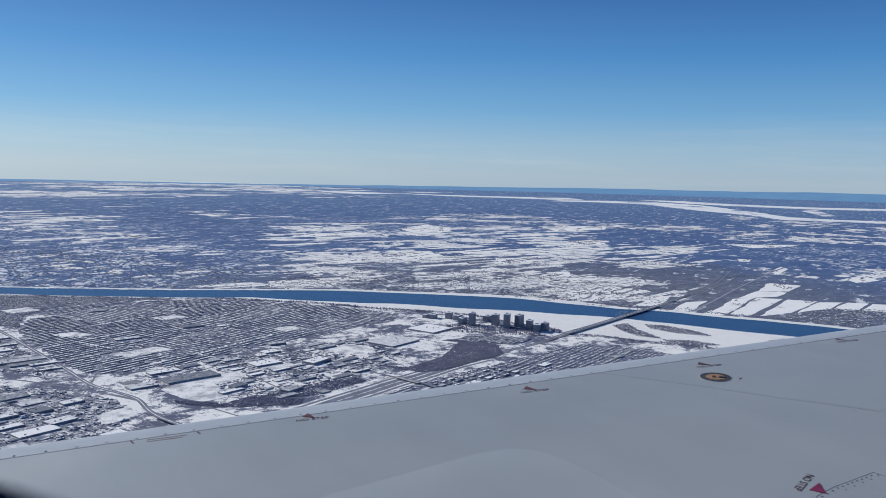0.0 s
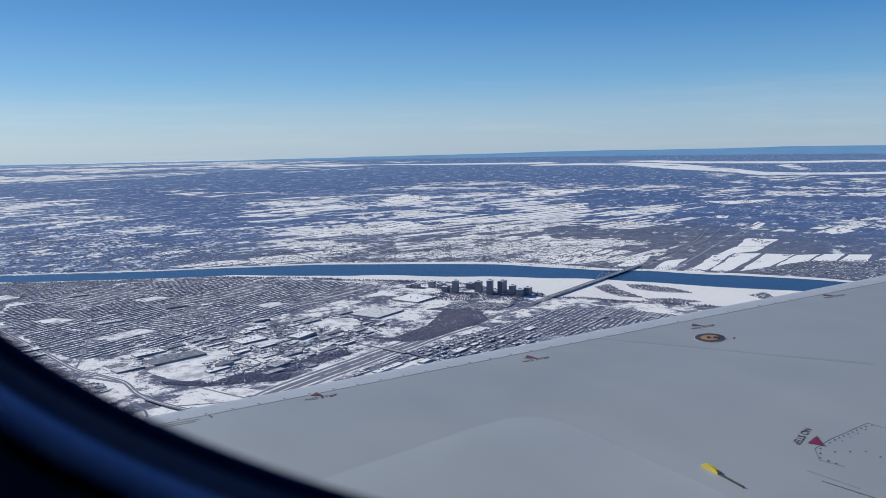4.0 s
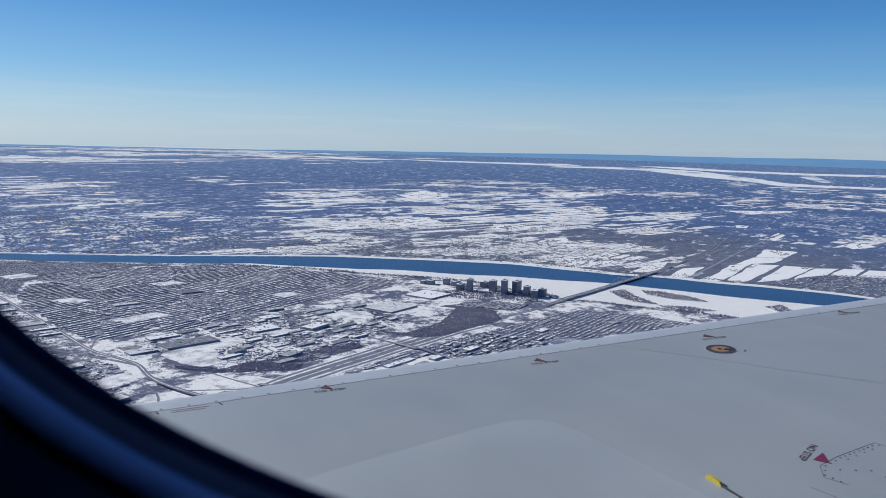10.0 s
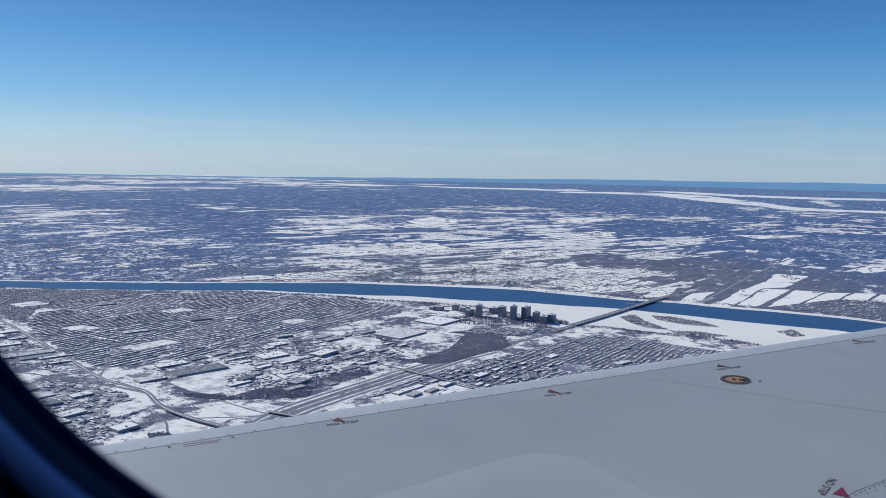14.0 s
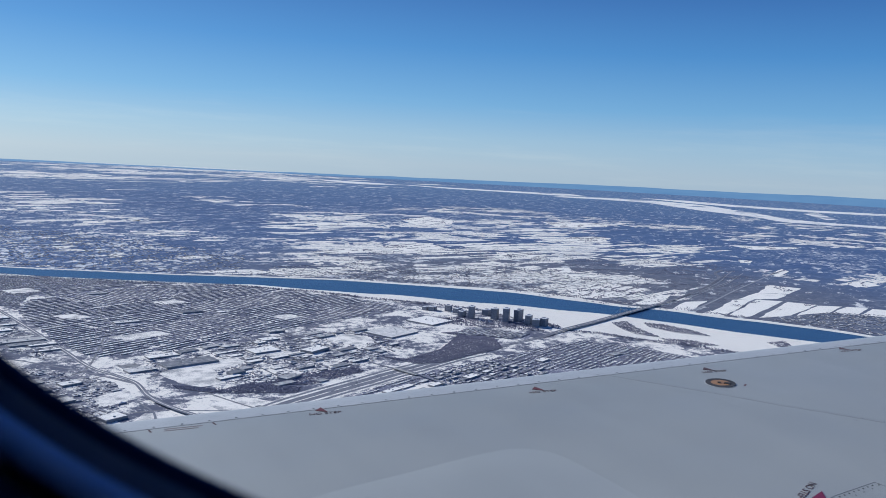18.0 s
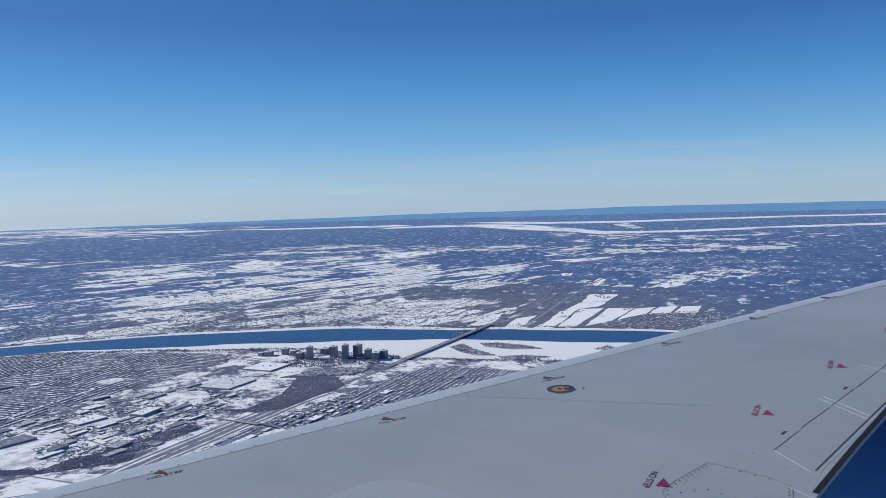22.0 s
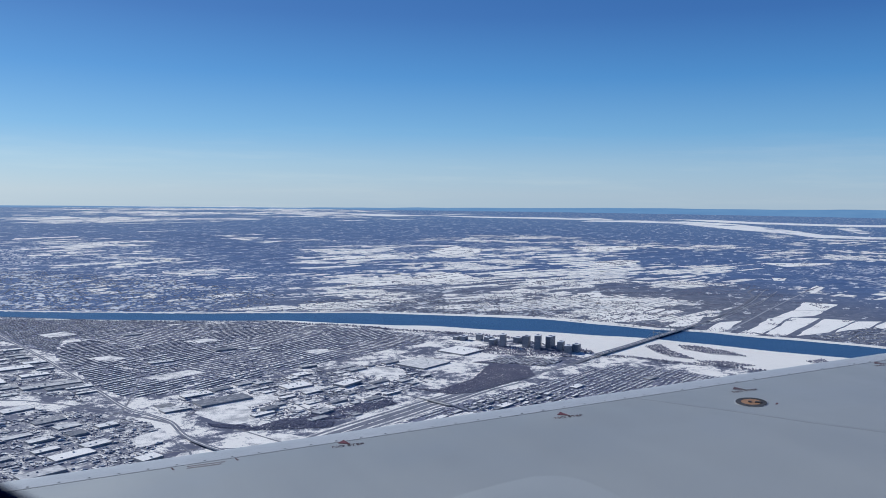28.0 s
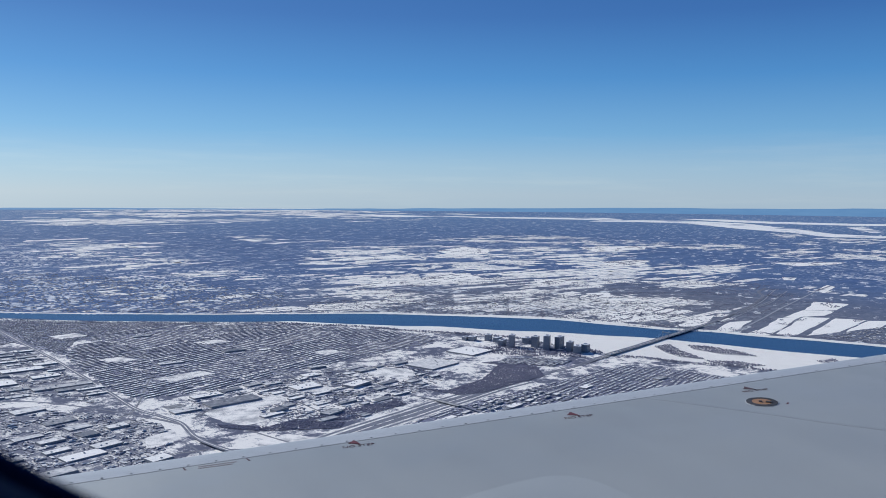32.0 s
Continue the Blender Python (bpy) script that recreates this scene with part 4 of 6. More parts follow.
def houses(name, xy, turn, size, label, level=0.55):
    """All the small houses of a quarter as one mass: walls and snowy roofs."""
    n = len(xy)
    a = np.radians(np.broadcast_to(turn, n))
    v = HOUSE_V[None] * np.stack([size[:, 0], size[:, 1], size[:, 2]], 1)[:, None, :]
    flat = rng.random(n) < level
    v[:, 8:, 2] = np.where(flat[:, None], v[:, 8:, 2] * 0.70, v[:, 8:, 2])
    x = v[..., 0] * np.cos(a)[:, None] - v[..., 1] * np.sin(a)[:, None] + xy[:, 0:1]
    y = v[..., 0] * np.sin(a)[:, None] + v[..., 1] * np.cos(a)[:, None] + xy[:, 1:2]
    verts = np.stack([x, y, v[..., 2]], -1).reshape(-1, 3)
    faces = (HOUSE_F[None] + (np.arange(n) * 10)[:, None, None]).reshape(-1, 3)
    ob = new(name, mesh_of(name, verts, faces, [WALL, HOUSE_ROOF], np.tile(HOUSE_M, n)))
    return tagged(ob, label, "houses", kind="stuff")


TREE_V = np.array([(0, 0, 0), (0.5, 0.1, 0.45), (-0.1, 0.5, 0.55), (-0.5, -0.1, 0.5), (0.1, -0.5, 0.6), (0.05, 0.0, 1.0)], float)
TREE_F = np.array([(0, 2, 1), (0, 3, 2), (0, 4, 3), (0, 1, 4), (5, 1, 2), (5, 2, 3), (5, 3, 4), (5, 4, 1)])


def trees(name, xy, tall, label, wide=0.75):
    """A mass of small bare trees with uneven crowns."""
    n = len(xy)
    h = rng.uniform(0.6, 1.15, n) * tall
    v = np.repeat(TREE_V[None], n, 0) + rng.uniform(-0.16, 0.16, (n, 6, 3)) * np.array([1, 1, 0.6])
    v[:, 0] = (0, 0, -0.05)
    a = rng.uniform(0, 6.28, n)
    w = h * wide * rng.uniform(0.7, 1.2, n)
    x = (v[..., 0] * np.cos(a)[:, None] - v[..., 1] * np.sin(a)[:, None]) * w[:, None] + xy[:, 0:1]
    y = (v[..., 0] * np.sin(a)[:, None] + v[..., 1] * np.cos(a)[:, None]) * w[:, None] + xy[:, 1:2]
    verts = np.stack([x, y, v[..., 2] * h[:, None]], -1).reshape(-1, 3)
    faces = (TREE_F[None] + (np.arange(n) * 6)[:, None, None]).reshape(-1, 3)
    ob = new(name, mesh_of(name, verts, faces, [TREE]))
    return tagged(ob, label, "trees", kind="stuff")


def scatter(poly, per_m2):
    p = np.array(poly)
    lo, hi = p.min(0), p.max(0)
    n = int((hi - lo).prod() * per_m2)
    xy = rng.uniform(lo, hi, (n, 2))
    return xy[inside(poly, xy)]


grounds = []


def quarter(name, poly, turn, label, jitter=0.2, fill=0.45, even=0.0, mixed=0.0, period=8.4, lot=1.28, depth=0.72, tall=0.62, green=0.35, cross=46, flat=0.55):
    """Streets in parallel, a row of houses on either side, gardens with bare trees behind."""
    p = np.array(poly)
    mid, reach = p.mean(0), np.hypot(*(p.max(0) - p.min(0))) / 2 + period
    c, s = math.cos(radians(turn)), math.sin(radians(turn))
    m = int(reach / period) + 1
    rows, streets = [], []
    for j in range(-m, m + 1):
        for off in (-0.25 * period, 0.25 * period):
            ly = j * period + off
            lx = np.arange(-reach, reach, lot) + rng.uniform(0, lot)
            keep = rng.random(len(lx)) < 0.93
            keep &= np.abs((lx + 7 * math.sin(j * 1.7)) % cross - cross / 2) > 1.3
            rows.append(np.c_[lx[keep], np.full(keep.sum(), ly) + rng.uniform(-jitter, jitter, keep.sum())])
        streets.append(j * period)
    loc = np.concatenate(rows)
    xy = np.c_[mid[0] + loc[:, 0] * c - loc[:, 1] * s, mid[1] + loc[:, 0] * s + loc[:, 1] * c]
    xy = xy[inside(poly, xy)]
    xy = xy[clear(xy)]
    n = len(xy)
    size = np.c_[rng.uniform(fill - 0.06, fill + 0.05, n) * lot, (1 + rng.uniform(-0.15, 0.15, n) * (1 - even)) * depth, (1 + rng.uniform(-0.2, 0.15, n) * (1 - even)) * tall]
    houses(name, xy, turn + rng.choice([0, 90], n, p=[1 - mixed, mixed]), size, label, flat)
    base = patch("garden_ground", [tuple(q) for q in poly], 0.008 + 0.0008 * len(grounds), GARDEN, 2.0)
    grounds.append(base)
    tagged(base, "garden ground with hedges, shrubs and patchy snow", "gardens", kind="structure")
    # streets, swept to dark asphalt
    v, f = [], []
    for ly in streets:
        lx = np.arange(-reach, reach, 2.0)
        q = np.c_[mid[0] + lx * c - ly * s, mid[1] + lx * s + ly * c]
        ok = inside(poly, q) & clear(q, -1.5)
        for k in np.nonzero(ok[:-1] & ok[1:])[0]:
            b = len(v)
            for dx, dy in ((lx[k], -0.07 * period), (lx[k + 1], -0.07 * period), (lx[k + 1], 0.07 * period), (lx[k], 0.07 * period)):
                v.append((mid[0] + dx * c - (ly + dy) * s, mid[1] + dx * s + (ly + dy) * c, 0.02))
            f.append((b, b + 1, b + 2, b + 3))
    if f:
        tagged(new("streets", mesh_of("streets", v, f, [ASPHALT])), "narrow ploughed residential streets", "streets", kind="stuff")
    # gardens
    t = scatter(poly, green)
    d = t - mid
    ly = (-d[:, 0] * s + d[:, 1] * c) % period
    t = t[(np.abs(ly - period / 2) < period * 0.14) | (rng.random(len(t)) < 0.10)]
    t = t[clear(t, 0.0)]
    trees("garden_trees", t, 0.6, "bare trees and hedges in the gardens")


def cut(poly, nx, ny, lim):
    """The share of an outline on the far side of the line nx x + ny y = lim."""
    out = []
    for (x0, y0), (x1, y1) in zip(poly, poly[1:] + poly[:1]):
        a0, a1 = nx * x0 + ny * y0 - lim, nx * x1 + ny * y1 - lim
        if a0 >= 0:
            out.append((x0, y0))
        if a0 * a1 < 0:
            t = a0 / (a0 - a1)
            out.append((x0 + (x1 - x0) * t, y0 + (y1 - y0) * t))
    return out


def blocks(poly, turn, long, broad, gap):
    """Divides a quarter into blocks by avenues in two directions."""
    c, s = math.cos(radians(turn)), math.sin(radians(turn))
    us = [x * c + y * s for x, y in poly]
    vs = [-x * s + y * c for x, y in poly]
    out, v0, odd = [], min(vs), 0
    while v0 < max(vs):
        v1 = v0 + broad * rng.uniform(0.75, 1.3)
        u0 = min(us) - rng.uniform(0, long * 0.6)
        while u0 < max(us):
            u1 = u0 + long * rng.uniform(0.7, 1.4)
            q = cut(cut(cut(cut(poly, c, s, u0 + gap), -c, -s, -u1 + gap), -s, c, v0 + gap), s, -c, -v1 + gap)
            if len(q) > 2 and sum(a[0] * b[1] - b[0] * a[1] for a, b in zip(q, q[1:] + q[:1])) ** 2 > 14400:
                out.append(q)
            u0 = u1
        v0 = v1
    return out


for k, piece in enumerate(blocks(WEST, 30, 62, 36, 0.7)):
    across = rng.random() < 0.22
    quarter("row_houses", piece, 30 + rng.uniform(-3, 3) + (-94 if across else 0), "long rows of flat-roofed brick houses under snow", jitter=rng.uniform(0.03, 0.12), fill=rng.uniform(0.46, 0.50), green=rng.uniform(0.5, 1.3), depth=rng.uniform(0.52, 0.72), tall=0.36, even=0.3, period=rng.uniform(6.4, 7.8), lot=rng.uniform(2.2, 3.4), flat=1.0, cross=rng.uniform(20, 36))
quarter("row_houses", WEST_FAR, 16, "dense rows of small houses under snow", jitter=0.35, fill=0.34, green=0.8, lot=1.7, depth=0.5, tall=0.36, period=6.0, mixed=0.35, cross=24)
for piece in blocks(EAST, 24, 46, 30, 0.6):
    quarter("bungalows", piece, rng.choice([26, 28, 24, 30, 116]), "suburban bungalows with snowy roofs in rows", fill=0.41, mixed=0.05, jitter=0.12, period=rng.uniform(4.6, 5.8), lot=rng.uniform(1.15, 1.7), depth=0.52, tall=0.30, green=1.3, cross=rng.uniform(18, 28))
quarter("row_houses", [(230, 366), (243, 376), (262, 368), (272, 352), (262, 342), (250, 350)], 28, "low terraces below the apartment towers", period=4.4, lot=1.2, depth=0.7, green=0.3)
for poly, dens, turn in ((TOWN_EAST, 0.09, 30), (TOWN_NORTH, 0.04, 30), (TOWN_WEST, 0.03, 15)):
    xy = scatter(poly, dens)
    xy = xy[~inside(RIVER, xy)]
    n = len(xy)
    houses("village_houses", xy, turn + rng.choice([0, 90, 8], n), np.c_[rng.uniform(0.4, 0.95, n), rng.uniform(0.4, 0.8, n), rng.uniform(0.15, 0.3, n)], "scattered village houses with snowy roofs")
    t = scatter(poly, dens * (0.05 if poly is TOWN_WEST else 0.25))
    trees("village_trees", t[~inside(RIVER, t)], 0.45 if poly is TOWN_WEST else 0.55, "bare trees among the village houses")
for poly in WOODS:
    t = scatter(poly, 5.0)
    trees("woodland", t, 0.42, "dense bare winter woodland", 1.6)
for poly in ISLANDS:
    base = sheet("island", poly, 0.10, mottled("frozen_reeds", (0.30, 0.27, 0.25), (0.85, 0.83, 0.80), 0.22, 0.9), 0.2)
    tagged(base, "low reedy island frozen into the ice", "island", "islands in the ice", "structure")
    trees("island_trees", scatter(poly, 0.9), 0.8, "bare trees on a frozen island", 1.1)
for line, lo, hi, dens in ((SHORE, -7, -1, 0.45), (FAR_BANK, 11, 20, 0.3)):
    cl = curve_through(line, 30)
    cl = cl[(cl[:, 1] > 150) & (cl[:, 1] < 760)]
    k = rng.integers(0, len(cl) - 1, int(len(cl) * 5 * dens))
    d = cl[k + 1] - cl[k]
    d /= np.linalg.norm(d, axis=1)[:, None]
    t = cl[k] + np.c_[-d[:, 1], d[:, 0]] * rng.uniform(lo, hi, len(k))[:, None]
    trees("shore_trees", t[off_line(ROADS[0], t, 5)], 0.95 if line is SHORE else 0.7, "line of tall bare trees along the river bank", 0.85)
t = np.concatenate([scatter(WORKS_EAST, 0.12), scatter(WORKS_MID, 0.5), scatter(WORKS_WEST, 0.3), scatter(WORKS_SOUTH, 0.3)])
lump = np.array([noise.noise((x / 9, y / 7, 2.9)) for x, y in t])
t = t[lump > 0.12]
trees("roadside_trees", t[clear(t, -0.5)], 0.55, "bare trees and shrubs among the works", 1.3)
for poly, turn in ((WORKS_MID, 20), (WORKS_WEST, 13), (WORKS_SOUTH, 22)):
    xy = scatter(poly, 0.15)
    xy = xy[clear(xy, 0.6)]
    n = len(xy)
    houses("sheds", xy, turn + rng.choice([0, 90], n), np.c_[rng.uniform(0.3, 1.9, n), rng.uniform(0.25, 0.6, n), rng.uniform(0.15, 0.4, n)], "small sheds, trailers and garages in the yards")
for x, y, l, w, turn in ((108, 345, 16, 7, 14), (168, 372, 16, 8, 24), (60, 352, 8, 6, 14), (-20, 440, 14, 9, 13), (-15, 475, 20, 8, 13), (-45, 450, 14, 9, 20), (132, 340, 12, 7, 24), (92, 234, 9, 6, 24), (118, 232, 12, 5, 24), (45, 262, 8, 7, 24)):
    m = pose(x, y, 0.012, 0, 0, turn)
    q = [m @ Vector(c) for c in ((-l / 2, -w / 2, 0), (l / 2, -w / 2, 0), (l / 2, w / 2, 0), (-l / 2, w / 2, 0))]
    lot = sheet("car_park", [(c.x, c.y) for c in q], 0.012, mottled("slushy_asphalt", (0.08, 0.08, 0.09), (0.42, 0.42, 0.43), 0.5, 0.8))
    tagged(lot, "half-cleared car park with slush and tracks", "car park", "car parks of the works", "structure")
for poly in (WORKS_WEST, WORKS_SOUTH):
    tagged(patch("works_yard", poly, 0.005 + 0.001 * (poly is WORKS_WEST), YARD, 2.0, 5.0), "slushy yards, tracks and storage lots among the works", "yards", kind="structure")
# hedges and copses between the far fields
t = scatter([(410, 330), (520, 400), (620, 420), (700, 600), (500, 760), (280, 720), (200, 620), (330, 520), (390, 420)], 0.10)
keep = np.ones(len(t), bool)
for poly in FIELDS:
    keep &= ~inside(poly, t)
t = t[keep & ~inside(RIVER, t) & off_line(curve_through(HIGHWAY, 3), t, 4) & off_line(curve_through(AVENUE, 3), t, 3)]
lump = np.array([noise.noise((x / 26, y / 14, 0.7)) for x, y in t])
trees("field_copses", t[lump > 0.10], 0.7, "bare copses and hedgerows between snowy fields", 1.5)
# hedgerows that divide the fields into long strips, and thickets standing in them
u, w = np.array((0.915, 0.404)), np.array((-0.404, 0.915))
rows, b = [], -260.0
while b < 640:
    b += rng.uniform(8, 18)
    s = np.arange(150, 1150, 0.55)
    s = s + rng.uniform(-0.3, 0.3, len(s))
    gap = np.array([noise.noise((q / 17, b * 0.7, 3.1)) for q in s])
    s = s[gap > -0.12]
    rows.append(u * s[:, None] + w * (b + rng.normal(0, 0.25, len(s)))[:, None])
rows = np.concatenate(rows)
within = np.zeros(len(rows), bool)
for poly in FIELDS:
    within |= inside(poly, rows)
trees("hedgerows", rows[within & (rows[:, 1] > 450) & (rows[:, 1] < 1000)], 0.75, "bare hedgerows between strips of snowy field", 1.2)
t = np.concatenate([scatter(poly, 0.22) for poly in FIELDS])
lump = np.array([noise.noise((p @ u / 22, p @ w / 8, 5.7)) for p in t])
trees("thickets", t[(lump > 0.24) & ((t[:, 1] > 440) | (lump > 0.5))], 0.8, "bare thickets standing in snowy fields", 1.3)

# ---- apartment towers ----
TOWERS = [(251.0, 435.9, 2.2), (253.9, 433.1, 2.6), (262.9, 428.6, 3.8), (265.5, 421.9, 3.0), (262.2, 411.3, 3.4), (264.1, 403.4, 7.6), (279.6, 410.1, 3.6), (277.1, 397.7, 6.6), (278.8, 388.2, 8.4), (288.4, 388.9, 7.0), (288.2, 378.3, 5.6), (288.4, 371.4, 4.4), (294.1, 371.3, 4.8)]
for i, (x, y, high) in enumerate(TOWERS):
    ob = new("apartment_tower")
    ob.matrix_world = pose(x, y, 0, 0, 0, 28 + 9 * (i % 3))
    a, b = ((2.5, 1.6), (2.1, 1.9), (3.3, 1.6), (2.5, 2.1), (2.9, 1.7))[i * 3 % 5]
    bm = bmesh.new()
    box(bm, -a, -b, -0.05, a, b, high)
    part("body", bm, BRICK, ob)
    floors = int(high / 0.27)
    for k in range(1, floors + 1):
        z = high * k / (floors + 1)
        bm = bmesh.new()
        box(bm, -a - 0.02, -b - 0.02, z - 0.06, a + 0.02, b + 0.02, z + 0.06)
        part("window_band", bm, GLASS_DARK, ob)
    for sx in (-1, 1):
        for sy in (-1, 1):
            bm = bmesh.new()
            for k in range(1, floors + 1):
                z = high * k / (floors + 1) - 0.10
                x0, y0 = sx * a * 0.55, sy * b
                box(bm, x0 - 0.32, min(y0, y0 + sy * 0.16), z, x0 + 0.32, max(y0, y0 + sy * 0.16), z + 0.05)
            part("balcony_stack", bm, CONCRETE, ob, "stack of concrete balconies")
    bm = bmesh.new()
    box(bm, -a - 0.05, -b - 0.05, high, a + 0.05, b + 0.05, high + 0.07)
    part("roof", bm, ROOF_SNOW, ob, "flat snowy roof")
    bm = bmesh.new()
    box(bm, -a * 0.4, -b * 0.4, high + 0.07, a * 0.35, b * 0.45, high + 0.5)
    part("penthouse", bm, BRICK, ob, "lift house on the roof")
    tagged(ob, "tall dark brick apartment tower" if high > 5.5 else "mid-rise dark brick apartment block", "apartment tower", "towers by the river")

t = scatter([(232, 404), (262, 410), (290, 376), (284, 358), (262, 372), (240, 392)], 0.55)
trees("courtyard_trees", t, 0.9, "bare trees round the apartment towers", 0.9)

# ---- the bridge ----
br = new("river_bridge")
tagged(br, "long concrete highway bridge with steel pylons over the river", "bridge")
span = curve_through(HIGHWAY, 10)
span = span[(span[:, 0] > 299) & (span[:, 0] < 431)]
ribbon("deck", [tuple(p) for p in span], 3.7, 0.72, CONCRETE, thick=0.28, parent=br, smooth=False)
for side in (-1.82, 1.82):
    ribbon("parapet", [tuple(p) for p in span], 0.14, 0.95, CONCRETE, side=side, thick=0.22, parent=br, smooth=False)
step = max(1, len(span) // 13)
for k in range(step, len(span) - 1, step):
    p = span[k]
    d = span[k + 1] - span[k - 1]
    m = Matrix.Translation((p[0], p[1], 0)) @ Matrix.Rotation(math.atan2(d[1], d[0]), 4, "Z")
    bm = bmesh.new()
    box(bm, -0.3, -1.5, -0.15, 0.3, 1.5, 0.44, m)
    part("pier", bm, CONCRETE, br)
for k in (int(len(span) * 0.62), int(len(span) * 0.80)):
    p, d = span[k], span[k + 1] - span[k - 1]
    m = Matrix.Translation((p[0], p[1], 0)) @ Matrix.Rotation(math.atan2(d[1], d[0]), 4, "Z")
    for sy in (-2.05, 2.05):
        bm = bmesh.new()
        box(bm, -0.16, sy - 0.16, -0.15, 0.16, sy + 0.16, 4.4, m)
        part("pylon_leg", bm, STEEL, br)
        for reach in (-13, -8, 8, 13):
            bm = bmesh.new()
            n = max(1, int(abs(reach)))
            q0, q1 = m @ Vector((0, sy, 4.2)), m @ Vector((reach, sy * 0.95, 0.9))
            side = Vector((0, 0, 0.05))
            bm.faces.new([bm.verts.new(q) for q in (q0 - side, q1 - side, q1 + side, q0 + side)])
            bmesh.ops.solidify(bm, geom=bm.faces[:], thickness=0.05)
            part("stay_cable", bm, STEEL, br)
    bm = bmesh.new()
    box(bm, -0.12, -2.05, 3.3, 0.12, 2.05, 3.6, m)
    part("crossbeam", bm, STEEL, br)

# overpasses on the highway
for (x, y), turn, long, label in (((95.5, 272.5), -55, 14, "short snowy concrete overpass"), ((166, 304), -72, 14, "concrete overpass carrying the collector road"), ((75.5, 264.5), -52, 15, "wide concrete overpass of the interchange")):
    ob = new("overpass")
    ob.matrix_world = pose(x, y, 0, 0, 0, turn)
    bm = bmesh.new()
    box(bm, -long / 2, -0.85, 0.52, long / 2, 0.85, 0.68)
    part("deck", bm, CONCRETE, ob)
    for sy in (-0.85, 0.75):
        bm = bmesh.new()
        box(bm, -long / 2, sy, 0.68, long / 2, sy + 0.1, 0.80)
        part("parapet", bm, CONCRETE, ob)
    for px in (-long * 0.42, 0, long * 0.42):
        bm = bmesh.new()
        box(bm, px - 0.12, -0.7, -0.1, px + 0.12, 0.7, 0.52)
        part("pier", bm, CONCRETE, ob)
    tagged(ob, label, "overpass", "overpasses")

tagged(ribbon("snow_median", [tuple(p) for p in span], 0.3, 0.96, SNOW, thick=0.2, smooth=False), "snow along the bridge's median barrier", "snow bank", kind="structure")

# lamp posts and cars of the highway
lamp = new("street_lamp")
bm = bmesh.new()
box(bm, -0.035, -0.035, 0, 0.035, 0.035, 1.25)
part("post", bm, STEEL, lamp)
bm = bmesh.new()
box(bm, -0.03, -0.5, 1.22, 0.03, 0.5, 1.27)
part("arm", bm, STEEL, lamp)
for sy in (-0.5, 0.5):
    bm = bmesh.new()
    box(bm, -0.06, sy - 0.12, 1.20, 0.06, sy + 0.12, 1.25)
    part("lantern", bm, CONCRETE, lamp)
tagged(lamp, "tall twin-armed steel street lamp beside the highway", "street lamp", "street lamps of the highway")
spots = [k for k in range(8, 54, 2)]
lamp.matrix_world = pose(hw[6][0], hw[6][1], 0.04)
for k in spots:
    d = hw[k + 1] - hw[k]
    copy_thing(lamp, pose(hw[k][0], hw[k][1], 0.04, 0, 0, math.degrees(math.atan2(d[1], d[0]))))

PAINTS = [mottled("car_paint_" + n, c, tuple(q * 1.25 for q in c), 3, 0.35) for n, c in (("white", (0.6, 0.6, 0.6)), ("black", (0.03, 0.03, 0.035)), ("red", (0.3, 0.03, 0.03)), ("silver", (0.35, 0.36, 0.38)))]
WORDS = ["white", "black", "red", "silver"]
models = []
for paint, word in zip(PAINTS, WORDS):
    car = new("car")
    bm = bmesh.new()
    box(bm, -0.21, -0.085, 0.03, 0.21, 0.085, 0.085)
    part("body", bm, paint, car)
    bm = bmesh.new()
    vs = box(bm, -0.13, -0.075, 0.085, 0.10, 0.075, 0.135)
    for q in vs:
        if q.co.z > 0.1:
            q.co.x *= 0.7
    part("cabin", bm, GLASS_DARK, car)
    for wx in (-0.13, 0.13):
        for wy in (-0.085, 0.085):
            bm = bmesh.new()
            bmesh.ops.create_cone(bm, cap_ends=True, segments=8, radius1=0.032, radius2=0.032, depth=0.025, matrix=Matrix.Translation((wx, wy, 0.032)) @ Matrix.Rotation(radians(90), 4, "X"))
            part("wheel", bm, RUBBER, car)
    tagged(car, word + " car driving on the highway", "car", "cars on the highway")
    models.append(car)
for k in range(34):
    i = int(rng.integers(6, 66))
    side = 1.75 if k % 2 else -1.75
    d = hw[i + 1] - hw[i]
    d /= np.hypot(*d)
    side *= 1.0 if hw[i][0] < 250 else 0.52
    p = hw[i] + np.array([-d[1], d[0]]) * (side + rng.choice([-0.3, 0.3])) + d * rng.uniform(0, 2)
    high = 0.06 if p[0] < 270 else float(np.interp(p[0], [270, 300, 330, 410, 460, 530], [0.08, 0.64, 0.93, 0.93, 0.40, 0.08]))
    m = pose(p[0], p[1], high, 0, 0, math.degrees(math.atan2(d[1], d[0])) + (180 if side > 0 else 0))
    if k < 4:
        models[k].matrix_world = m
    else:
        copy_thing(models[k % 4], m)


# ---- the aircraft: wing ----
def wpt(s, n, up=0.0):
    """A point of the wing: s along the leading edge, n aft of it, up from its cambered skin."""
    up += 0.034 * (1 - ((n - 1.1) / 1.1) ** 2) if n < 2.2 else -0.062 * (n - 2.2)
    return Vector((0.0945, 4.2986, EYE - 1.4163)) + Vector((0.98240, -0.17578, 0.06319)) * s + Vector((-0.17323, -0.98391, -0.04375)) * n + Vector((-0.06984, -0.03203, 0.99707)) * up


def root(n):
    """Where the wing meets the fuselage side."""
    return (0.262 - 2.487 + 0.693 * n) / 0.718


